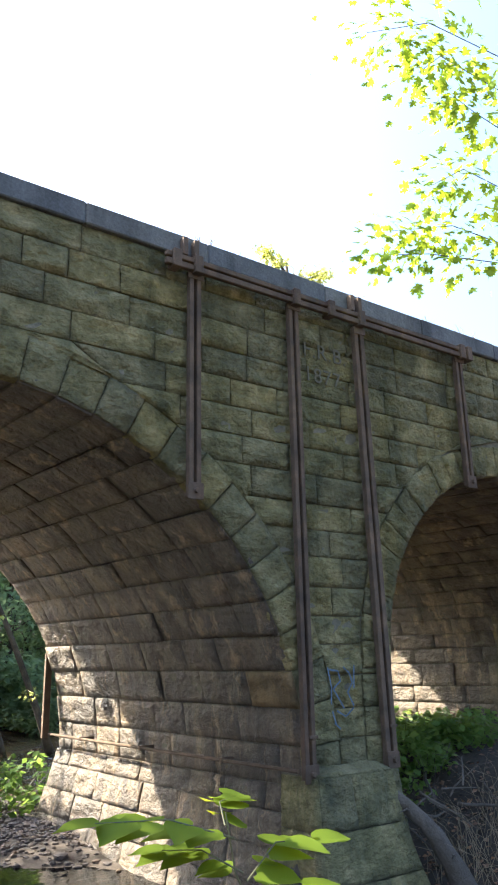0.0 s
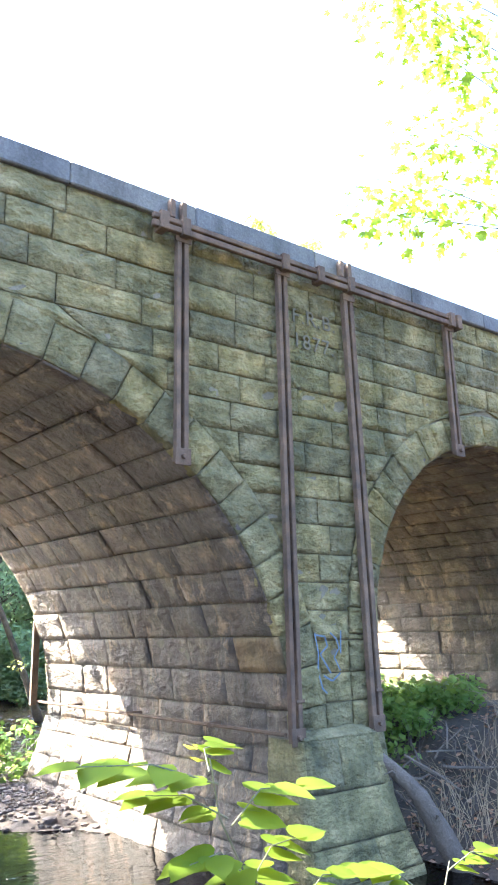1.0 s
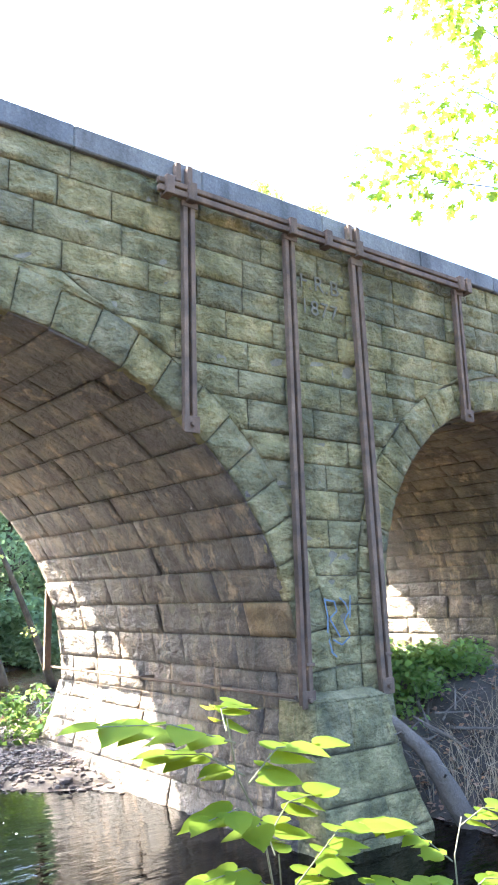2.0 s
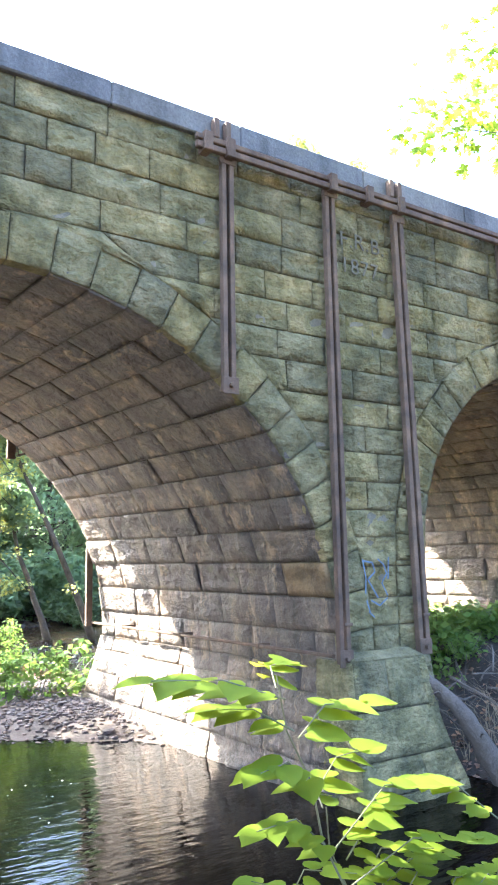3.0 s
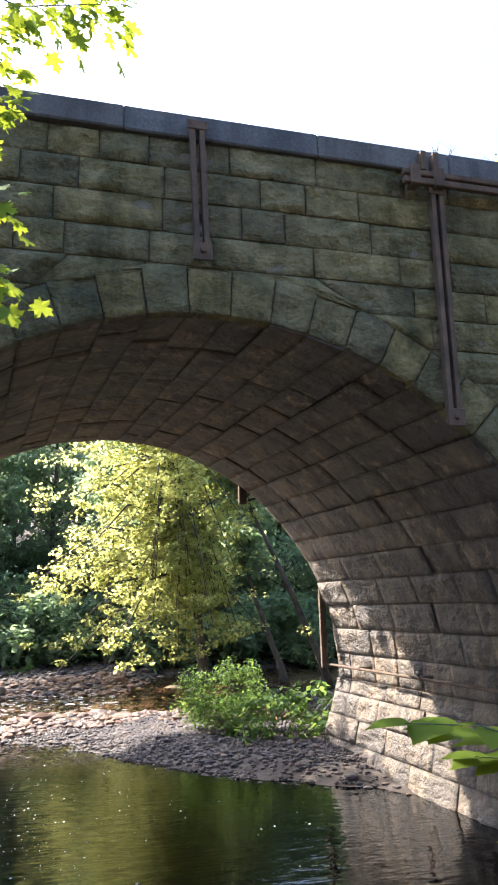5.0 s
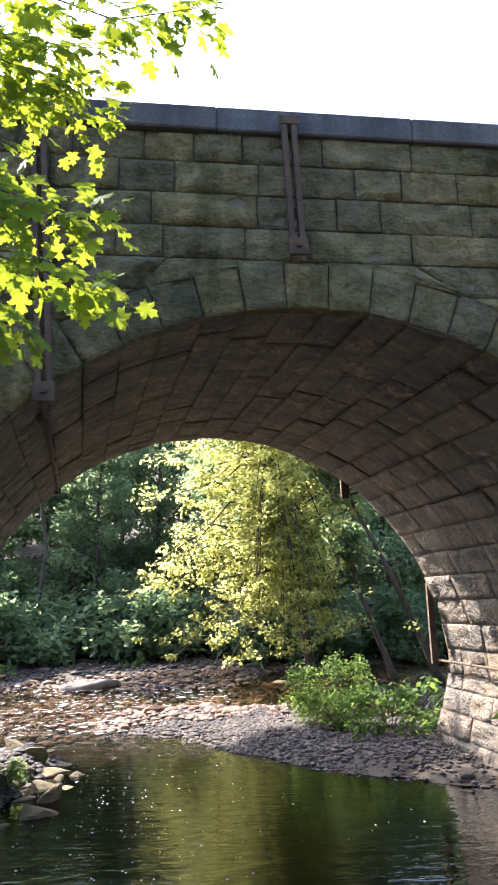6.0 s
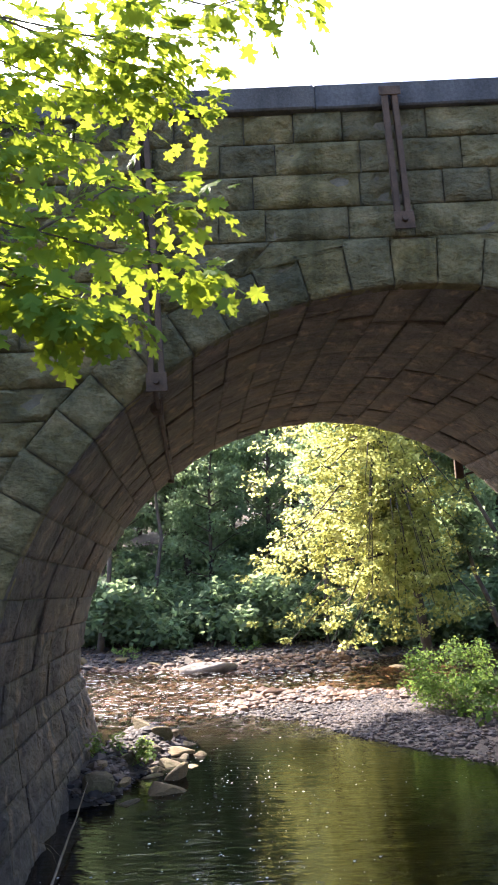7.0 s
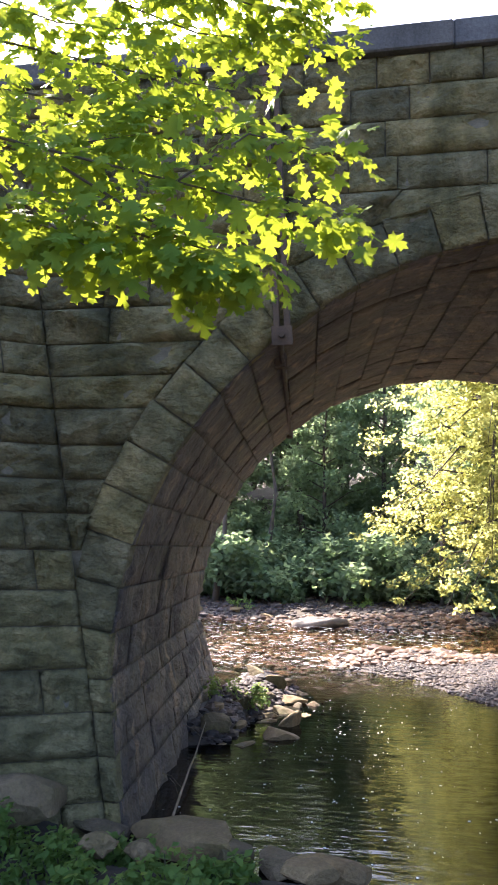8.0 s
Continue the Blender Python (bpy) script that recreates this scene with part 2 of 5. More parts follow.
def build_core():
    bm = bmesh.new()
    a = [bm.verts.new(p) for p in outline(0, BACK)]
    b = [bm.verts.new(p) for p in outline(1, FAR)]
    for k in range(len(a)):
        l = (k + 1) % len(a)
        bm.faces.new((a[k], a[l], b[l], b[k]))
    # faces front and back, in strips up to the coping
    for row in (a, b):
        ends = row[:-2]
        tops = [row[-1]] + [bm.verts.new((v.co.x, v.co.y, 6.8)) for v in ends[1:-1]] + [row[-2]]
        for k in range(len(ends) - 1):
            if abs(ends[k].co.x - ends[k + 1].co.x) > 1e-5:
                bm.faces.new((ends[k], ends[k + 1], tops[k + 1], tops[k]))
    return part("wall_front", bm, MORTAR)


wall_front = tagged(build_core(), "stone arch bridge wall of rock-faced sandstone blocks in shade", "wall", kind="structure")


def ring_half(arch, z, grow):
    cx, cz, r = arch_at(arch, 0, grow)
    return math.sqrt(max(r * r - (z - cz) ** 2, 0.0)) if z > cz else r


def face_point(x, z):
    return (x, 0.0, z)


WING_X0, WING_SLOPE = -3.37, 0.194          # where the splayed wing meets the face, leaning with its batter


def wing_x(z):
    return WING_X0 - WING_SLOPE * z


rng = random.Random(5)


def split_run(x0, x1, shift):
    """Cuts a run into block lengths."""
    cuts, x = [x0], x0 + shift
    while x < x1 - 0.3:
        if x > x0 + 0.25:
            cuts.append(x)
        x += rng.uniform(0.42, 1.05)
    return cuts + [x1]


def build_face():
    count = 0
    for k, (z0, z1) in enumerate(zip(COURSES, COURSES[1:])):
        zm = (z0 + z1) / 2
        spans = []                          # runs as (low x0, low x1, high x0, high x1)
        out = RING

        def left_of(arch, z):
            return arch[0] - ring_half(arch, z, out)

        def right_of(arch, z):
            return arch[0] + ring_half(arch, z, out)

        top1, top2 = ARCH_1[1] + ARCH_1[2] + out, ARCH_2[1] + ARCH_2[2] + out
        if z0 >= top1 - 0.02:
            spans.append((wing_x(z0), 16.5, wing_x(z1), 16.5))
        else:
            zz = min(z1, top1 - 0.001)
            spans.append((wing_x(z0), left_of(ARCH_1, z0), wing_x(z1), left_of(ARCH_1, zz)))
            spans.append((right_of(ARCH_1, z0), left_of(ARCH_2, z0), right_of(ARCH_1, zz), left_of(ARCH_2, zz)))
            spans.append((right_of(ARCH_2, z0), 16.5, right_of(ARCH_2, zz), 16.5))
        for lo0, lo1, hi0, hi1 in spans:
            if lo1 - lo0 < 0.06 and hi1 - hi0 < 0.12:
                continue
            cuts = split_run(lo0, lo1, rng.uniform(0.2, 1.0))
            if hi1 - hi0 > lo1 - lo0 + 0.5:
                cuts = split_run(min(lo0, hi0), max(lo1, hi1), rng.uniform(0.2, 1.0))
            n = len(cuts) - 1
            edges_lo = [lo0] + [min(max(c, lo0), lo1) for c in cuts[1:-1]] + [lo1]
            edges_hi = [hi0] + [min(max(c, hi0), hi1) for c in cuts[1:-1]] + [hi1]
            for i in range(n):
                a, b, c, d = edges_lo[i], edges_lo[i + 1], edges_hi[i + 1], edges_hi[i]
                if max(b - a, c - d) < 0.06:
                    continue
                carved = 5.45 < zm < 6.2 and b > 4.2 and a < 5.2      # the dressed stones that carry the inscription
                quad_stone([face_point(a, z0), face_point(b, z0), face_point(c, z1), face_point(d, z1)], (0, -1, 0), STONE, wall_front, bulge=0.003 if carved else 0.013 + 0.025 * smooth(-0.5, -3, a), relief=0.004 if carved else 0.06 + 0.03 * smooth(-0.5, -3, a), seed=count)
                count += 1


def build_ring(arch, n=31):
    cx, cz, r = arch_at(arch, 0)
    for k in range(n):
        a0, a1 = math.pi * k / n, math.pi * (k + 1) / n
        grow = RING + rng.uniform(-0.02, 0.02)
        p = [(cx + q * math.cos(a), 0, cz + q * math.sin(a)) for q, a in ((r, a0), (r, a1), (r + grow, a1), (r + grow, a0))]
        if p[0][0] < wing_x(p[0][2]) and p[1][0] < wing_x(p[1][2]):
            continue
        # the two rings meet over the middle of the pier
        mid = (ARCH_1[0] + ARCH_1[2] + ARCH_2[0] - ARCH_2[2]) / 2
        p = [(min(x, mid) if arch is ARCH_1 else max(x, mid), y, z) for x, y, z in p]
        if cx < 0.5:
            p = [(max(x, wing_x(z) + 0.0), y, z) for x, y, z in p]
        p = [(x, -0.018, z) for x, y, z in p]
        quad_stone(p, (0, -1, 0), STONE, wall_front, "voussoir", bulge=0.014, relief=0.055, depth=0.13, seed=k)
    # ends of the side walls below the springing
    for sgn in (-1, 1):
        for z0, z1 in zip(COURSES, COURSES[1:]):
            z1 = min(z1, cz)
            if z1 - z0 < 0.05:
                continue
            inner = [cx + sgn * (r - 0.15 * max(1.35 - z, 0)) for z in (z0, z1)]
            outer = [cx + sgn * (r + RING)] * 2
            if sgn < 0 and cx < 1:
                outer = [wing_x(z0), wing_x(z1)]
            if (outer[0] - inner[0]) * sgn < 0.05:
                continue
            (a0, b0), (a1, b1) = sorted((inner[0], outer[0])), sorted((inner[1], outer[1]))
            quad_stone([(a0, -0.01, z0), (b0, -0.01, z0), (b1, -0.01, z1), (a1, -0.01, z1)], (0, -1, 0), STONE, wall_front, "stone", depth=0.13, seed=k)


arch_barrel = tagged(new("arch_barrel"), "rough stone underside and side walls of the bridge arch", "arch", kind="structure")


def build_barrel(arch, n=31, full=True):
    rows = []                               # pairs of profile points, near and far
    prof = lambda f: arch_at(arch, f)
    for sgn in (1, -1):
        zs = [z for z in COURSES if z < arch[1] - 0.08] + [None]
        for z0, z1 in zip(zs, zs[1:]):
            rows.append((sgn, z0, z1))
    def on(f, kind, val):
        cx, cz, r = prof(f)
        y = f * FAR
        if kind == "arc":
            return np.array((cx + r * math.cos(val), y, cz + r * math.sin(val))), np.array((-math.cos(val), 0, -math.sin(val)))
        sgn, z = val
        z = cz if z is None else z
        batter = (0.15 + 0.15 * f) * max(1.35 - z, 0)     # the foot of the wall stands out a little
        return np.array((cx + sgn * (r - batter), y, z)), np.array((-sgn, 0, 0))
    bands = [("side", (s, a), (s, b)) for s, a, b in rows] + [("arc", math.pi * k / n, math.pi * (k + 1) / n) for k in range(n)]
    for idx, (kind, v0, v1) in enumerate(bands):
        if not full:
            ang = (v0 + v1) / 2 if kind == "arc" else (0.0 if v0[0] > 0 else math.pi)
            if ang > 2.3:
                continue
        f = 0.0
        cuts = [0.0]
        f = rng.uniform(0.06, 0.2)
        while f < 0.93:
            cuts.append(f)
            f += rng.uniform(0.11, 0.21)
        cuts.append(1.0)
        for f0, f1 in zip(cuts, cuts[1:]):
            (p0, n0), (p1, _), (p2, n1), (p3, _) = on(f0, kind, v0), on(f1, kind, v0), on(f1, kind, v1), on(f0, kind, v1)
            rise = rng.uniform(-0.012, 0.012)
            nn = (n0 + n1) / 2
            m = (p0 + p2) / 2
            tan = arch is ARCH_1 and m[0] > 3 and m[1] < 1.2 and m[1] < 0.75 and 2.0 < m[2] < 2.5
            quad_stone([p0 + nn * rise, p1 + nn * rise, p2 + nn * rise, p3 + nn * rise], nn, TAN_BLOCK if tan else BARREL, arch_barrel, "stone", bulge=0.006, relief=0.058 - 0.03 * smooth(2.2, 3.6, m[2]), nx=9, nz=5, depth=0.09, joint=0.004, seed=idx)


def build_wing():
    wing = tagged(new("wing_wall"), "splayed stone wing wall of rock-faced blocks", "wall", kind="structure")
    way = Vector((-0.86, -0.51, 0)).normalized()
    nrm = np.array((0.51, -0.86, 0.12))
    bm = bmesh.new()
    lo, hi = COURSES[0], 6.8
    def at(z, u, back):
        return Vector((wing_x(z), 0, z)) + way * u + Vector((-0.51, 0.86, 0)) * back
    vs = [bm.verts.new(at(z, u, b)) for z in (lo, hi) for u, b in ((0, BACK), (9, BACK), (9, 0.8), (0, 0.8))]
    for f in ((0, 1, 5, 4), (1, 2, 6, 5), (2, 3, 7, 6), (3, 0, 4, 7), (4, 5, 6, 7), (3, 2, 1, 0)):
        bm.faces.new([vs[i] for i in f])
    part("core", bm, MORTAR, wing)
    for k, (z0, z1) in enumerate(zip(COURSES, COURSES[1:])):
        cuts = split_run(0.0, 7.0, rng.uniform(0.3, 1.0))
        for u0, u1 in zip(cuts, cuts[1:]):
            quad_stone([at(z0, u1, 0), at(z0, u0, 0), at(z1, u0, 0), at(z1, u1, 0)], nrm, STONE, wing, "stone", bulge=0.05, relief=0.09, seed=k)
    return wing


def build_coping():
    cop = tagged(new("coping"), "dark weathered stone coping along the bridge top", "coping", kind="structure")
    x = LEFT_END
    while x < RIGHT_END:
        l = rng.uniform(1.2, 2.0)
        bm = bmesh.new()
        box(bm, x, min(x + l, RIGHT_END) - 0.001, -0.07 + rng.uniform(-0.006, 0.006), 0.75, 6.8, 7.05 + rng.uniform(-0.008, 0.008), 0.015)
        part("coping_stone", bm, COPING, cop)
        x += l
    bm = bmesh.new()
    box(bm, LEFT_END, RIGHT_END, 0.76, FAR - 0.3, 6.8, 6.93, 0)
    part("deck", bm, EARTH, cop)
    bm = bmesh.new()
    box(bm, LEFT_END, RIGHT_END, FAR - 0.29, FAR + 0.1, 6.8, 7.05, 0.015)
    part("far_coping", bm, COPING, cop)


build_face()
build_ring(ARCH_1)
build_ring(ARCH_2)
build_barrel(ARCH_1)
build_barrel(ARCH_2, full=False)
build_wing()
build_coping()


def build_buttress():
    """The battered foot of the pier between the arches."""
    foot = tagged(new("buttress"), "battered stone foot of the bridge pier standing in the water", "buttress", kind="structure")
    levels = [(1.38, 4.0, 5.01, -0.24), (0.89, 3.98, 5.1, -0.29), (0.43, 3.96, 5.25, -0.35), (0.1, 3.94, 5.4, -0.4), (-0.5, 3.92, 5.5, -0.44)]
    bm = bmesh.new()
    rings = [[bm.verts.new(p) for p in ((a + 0.06, 0.4, z), (a + 0.06, f + 0.06, z), (b - 0.06, f + 0.06, z), (b - 0.06, 0.4, z))] for z, a, b, f in levels]
    for u, v in zip(rings, rings[1:]):
        for k in range(4):
            bm.faces.new((u[k], v[k], v[(k + 1) % 4], u[(k + 1) % 4]))
    bm.faces.new(rings[0][::-1])
    part("core", bm, MORTAR, foot)
    for i, ((z1, a1, b1, f1), (z0, a0, b0, f0)) in enumerate(zip(levels, levels[1:])):
        cut = (0.43, 1.0, 0.62, 0.3)[i]
        for u0, u1 in ((0, cut), (cut, 1)):
            if u1 - u0 < 0.02:
                continue
            g = lambda u, a, b, f, z: (a + (b - a) * u, f, z)
            quad_stone([g(u0, a0, b0, f0, z0), g(u1, a0, b0, f0, z0), g(u1, a1, b1, f1, z1), g(u0, a1, b1, f1, z1)], (0, -1, 0.2), STONE, foot, "stone", bulge=0.01, relief=0.04, nx=14, nz=8, seed=i)
        quad_stone([(b0, f0, z0), (b0, 0.35, z0), (b1, 0.35, z1), (b1, f1, z1)], (1, 0, 0.25), STONE, foot, "stone", bulge=0.012, seed=i)
        quad_stone([(a0, 0.35, z0), (a0, f0, z0), (a1, f1, z1), (a1, 0.35, z1)], (-1, 0, 0.1), STONE, foot, "stone", bulge=0.02, seed=i)
    z, a, b, f = levels[0]
    quad_stone([(a, f, z), (b, f, z), (b - 0.02, -0.02, z + 0.07), (a + 0.06, -0.02, z + 0.07)], (0, -0.3, 1), STONE, foot, "stone", bulge=0.015)


build_buttress()


# ---- ground and water ----
def to_segment(x, y, ax, ay, bx, by):
    dx, dy = bx - ax, by - ay
    t = min(max(((x - ax) * dx + (y - ay) * dy) / (dx * dx + dy * dy), 0), 1)
    return math.hypot(x - ax - t * dx, y - ay - t * dy), t


def ground_z(x, y):
    bed = -0.38 + 0.1 * noise.noise(Vector((x * 0.6, y * 0.6, 0)))
    parts = [bed + 0.2 * smooth(9.0, 12.0, y)]         # deep pool, then the shallow riffle
    # gravel bar behind the right pier
    d, t = to_segment(x, y, 4.6, 6.0, 0.0, 11.2)
    parts.append(0.24 - 0.12 * t - 0.36 * (d / 3.3) ** 2 if d < 4.5 else -1)
    d, t = to_segment(x, y, -3.7, 3.6, -3.2, 7.2)
    parts.append(0.16 - 0.4 * (d / 0.85) ** 2 if d < 3 else -1)
    d, t = to_segment(x, y, -5.0, -0.7, -1.3, -1.1)
    parts.append(0.14 - 0.3 * (d / 0.75) ** 2 if d < 3 else -1)
    # the far shore and the wooded hillside
    shore = 20.5 - 2.0 * smooth(-5, -1, x) + 5.0 * smooth(1.0, 3.5, x) + 2.0 * smooth(5, 8, x)
    s = y - shore
    parts.append(-0.3 + 0.14 * (s + 2.2) if s < 1 else min(0.15 + 0.05 * s, 0.6) + max(0.0, s - 8.5) * 0.38 - max(0.0, s - 60) * 0.38)
    # land beyond the bridge to either side
    edge = -3.9 - 0.55 * max(0.0, y - 7.0)
    parts.append(min(-0.3 + 0.5 * (edge - x), 0.9) if y > 4 else -1)
    parts.append(min(-0.45 + 0.42 * (x - 4.6 - 0.32 * max(0.0, y - 8)), 1.1 - 0.8 * smooth(8, 11, y)) if y > -1.5 else -1)
    # the bank on the right before the bridge, and the bank that carries the camera
    parts.append(min(-0.6 + 0.62 * (x - 5.2), 1.2) if y < 1.5 else -1)
    parts.append(min(-0.3 + 0.55 * (-2.9 - y) , 0.82))
    parts.append(min(-0.25 + 0.6 * (-3.0 - x), 0.9) if y < 0.6 else -1)
    h = max(parts)
    if h > -0.2:
        h += 0.05 * noise.noise(Vector((x * 1.7, y * 1.7, 3))) + 0.1 * noise.noise(Vector((x * 0.4, y * 0.4, 9)))
    return h


def build_ground():
    def axis(lo, hi, step, far):
        v, out, s = lo, [], step
        inner = list(np.arange(lo, hi + 1e-6, step))
        a = inner[0]
        while a > -far:
            s *= 1.35
            a -= s
            out.insert(0, a)
        s, b = step, inner[-1]
        tail = []
        while b < far:
            s *= 1.35
            b += s
            tail.append(b)
        return out + inner + tail
    xs, ys = axis(-14, 20, 0.22, 900), axis(-12, 34, 0.22, 900)
    verts = [(x, y, ground_z(x, y)) for y in ys for x in xs]
    w = len(xs)
    faces = [(j * w + i, j * w + i + 1, (j + 1) * w + i + 1, (j + 1) * w + i) for j in range(len(ys) - 1) for i in range(w - 1)]
    return tagged(mesh_object("ground", verts, faces, EARTH, smooth=True, at=(0, 0, 0)), "brown earth bank, streambed and wooded slope", "ground", kind="structure")


build_ground()


def water_material():
    m, nodes, links, p = material("creek_water")
    nodes.remove(p)
    where = world_place(nodes)
    mp = nodes.new("ShaderNodeMapping")
    mp.inputs["Scale"].default_value = (0.8, 2.2, 1)
    links.new(where, mp.inputs["Vector"])
    rip = noise_tex(nodes, links, mp.outputs["Vector"], 2.4, 2, 0.5)
    fine = noise_tex(nodes, links, mp.outputs["Vector"], 6.5, 2, 0.5)
    sep = nodes.new("ShaderNodeSeparateXYZ")
    links.new(where, sep.inputs[0])
    up = nodes.new("ShaderNodeMapRange")
    up.inputs["From Min"].default_value, up.inputs["From Max"].default_value = 6.5, 10.5
    up.inputs["To Min"].default_value, up.inputs["To Max"].default_value = 0.085, 0.6
    links.new(sep.outputs["Y"], up.inputs["Value"])
    add = nodes.new("ShaderNodeMath")
    add.operation = "MULTIPLY_ADD"
    links.new(fine.outputs["Fac"], add.inputs[0])
    add.inputs[1].default_value = 0.45
    links.new(rip.outputs["Fac"], add.inputs[2])
    b = nodes.new("ShaderNodeBump")
    b.inputs["Distance"].default_value = 0.12
    links.new(add.outputs[0], b.inputs["Height"])
    links.new(up.outputs["Result"], b.inputs["Strength"])
    gl = nodes.new("ShaderNodeBsdfGlossy")
    gl.inputs["Roughness"].default_value = 0.006
    links.new(b.outputs["Normal"], gl.inputs["Normal"])
    tr = nodes.new("ShaderNodeBsdfTransparent")
    deep = nodes.new("ShaderNodeMapRange")          # deep dark pool, then shallow brown riffle
    deep.inputs["From Min"].default_value, deep.inputs["From Max"].default_value = 5.5, 11.0
    links.new(sep.outputs["Y"], deep.inputs["Value"])
    links.new(mixed(nodes, links, "MIX", deep.outputs["Result"], (0.06, 0.055, 0.035), (0.92, 0.78, 0.6)), tr.inputs["Color"])
    fr = nodes.new("ShaderNodeFresnel")
    fr.inputs["IOR"].default_value = 1.333
    links.new(b.outputs["Normal"], fr.inputs["Normal"])
    mix = nodes.new("ShaderNodeMixShader")
    links.new(fr.outputs[0], mix.inputs["Fac"])
    links.new(tr.outputs[0], mix.inputs[1])
    links.new(gl.outputs[0], mix.inputs[2])
    links.new(mix.outputs[0], nodes["Material Output"].inputs["Surface"])
    return m


WATER = water_material()


def build_water():
    """The creek surface: still in the pool, broken in the riffle."""
    xs = list(np.arange(-14, 10.01, 0.13))
    ys = list(np.arange(-3.6, 5.0, 0.4)) + list(np.arange(5.0, 24.0, 0.13)) + [25, 27]
    xs = [-40] + xs + [16, 30]
    verts = []
    for y in ys:
        for x in xs:
            a = 0.045 * smooth(6.5, 10.5, y - 0.5 * x * smooth(0, 3, x)) * (1 - 0.6 * smooth(19, 23, y))
            h = noise.noise(Vector((x * 1.3, y * 2.1, 5))) + 0.5 * noise.noise(Vector((x * 3.1, y * 4.7, 8)))
            verts.append((x, y, a * h))
    w = len(xs)
    faces = [(j * w + i, j * w + i + 1, (j + 1) * w + i + 1, (j + 1) * w + i) for j in range(len(ys) - 1) for i in range(w - 1)]
    return tagged(mesh_object("water", verts, faces, WATER, smooth=True, at=(0, 0, 0)), "dark calm creek water with a shallow brown riffle", "water", kind="structure")


build_water()


# ---- ironwork on the bridge ----
def channel_pair(x, z0, z1, y=-0.075, wide=0.05, gap=0.04, deep=0.06, lean=0.0, label="pair of rusty iron channel bars bolted upright to the bridge wall"):
    thing = tagged(new("tie_bar"), label, "tie bar", "tie bars on the bridge wall")
    thing.location = (x, y, z0)
    for sgn in (-1, 1):
        a = x + sgn * (gap / 2)
        b = x + sgn * (gap / 2 + wide)
        lo, hi = min(a, b), max(a, b)
        bm = bmesh.new()
        box(bm, lo, hi, y - deep, y - deep + 0.012, z0, z1, 0.003)
        box(bm, lo, lo + 0.012, y - deep + 0.013, y + 0.01, z0, z1, 0.002)
        box(bm, hi - 0.012, hi, y - deep + 0.013, y + 0.01, z0, z1, 0.002)
        part("channel", bm, RUST, thing)
    bm = bmesh.new()
    box(bm, x - 0.09, x + 0.09, y - deep - 0.016, y - deep - 0.001, z0 - 0.03, z0 + 0.14, 0.004)
    plate = part("foot_plate", bm, RUST, thing, "rusty bolted end plate")
    bm = bmesh.new()
    r = bmesh.ops.create_cone(bm, cap_ends=True, segments=6, radius1=0.03, radius2=0.028, depth=0.04)
    bmesh.ops.rotate(bm, verts=bm.verts, matrix=Matrix.Rotation(math.pi / 2, 3, "X"))
    bmesh.ops.translate(bm, verts=bm.verts, vec=(x, y - deep - 0.035, z0 + 0.055))
    part("bolt", bm, RUST, plate)
    bm = bmesh.new()
    box(bm, x - 0.1, x + 0.1, y - deep - 0.012, y - deep - 0.001, z1 - 0.1, z1 - 0.01, 0.003)
    part("head_plate", bm, RUST, thing)
    if z1 - z0 > 4:
        bm = bmesh.new()
        box(bm, x - 0.02, x + 0.09, y - deep - 0.02, y - deep - 0.001, z0 + 0.38, z0 + 0.41, 0.003)
        part("clip", bm, RUST, thing)
    for piece in [thing, *thing.children_recursive]:     # the bar leans a little along the wall
        if piece.type == "MESH":
            for v in piece.data.vertices:
                v.co.x += lean * (v.co.z - z0) / (z1 - z0)
    return thing


channel_pair(-1.975, 4.12, 6.72, lean=-0.15)
channel_pair(0.235, 5.53, 6.95, wide=0.05, lean=-0.045)
channel_pair(2.68, 4.08, 6.6, lean=0.015)
channel_pair(4.01, 1.36, 6.6, lean=0.045)
channel_pair(5.15, 1.4, 6.55, lean=-0.04, wide=0.062)
channel_pair(7.02, 4.7, 6.6, lean=0.03)


def build_rail():
    rail = tagged(new("tie_rail"), "rusty double iron rail with clamps under the bridge coping", "rail")
    rail.location = (4.8, -0.14, 6.64)
    for z, r in ((6.69, 0.03), (6.6, 0.035)):
        bm = bmesh.new()
        box(bm, 2.3, 7.3, -0.2, -0.14, z - r, z + r, 0.008)
        part("bar", bm, RUST, rail)
    for x in (2.42, 2.69, 4.05, 4.6, 5.11, 7.05, 7.2):
        bm = bmesh.new()
        box(bm, x - 0.05, x + 0.05, -0.235, -0.08, 6.54, 6.75, 0.008)
        part("clamp", bm, RUST, rail)
    for x in (2.56, 2.7, 5.02, 5.15):
        bm = bmesh.new()
        box(bm, x - 0.03, x + 0.03, -0.16, -0.075, 6.76, 6.98, 0.006)
        part("bracket", bm, RUST, rail)
    return rail


build_rail()


def barrel_point(arch, f, ang, grow=0.0):
    cx, cz, r = arch_at(arch, f, grow)
    return Vector((cx + r * math.cos(ang), f * FAR, cz + r * math.sin(ang)))


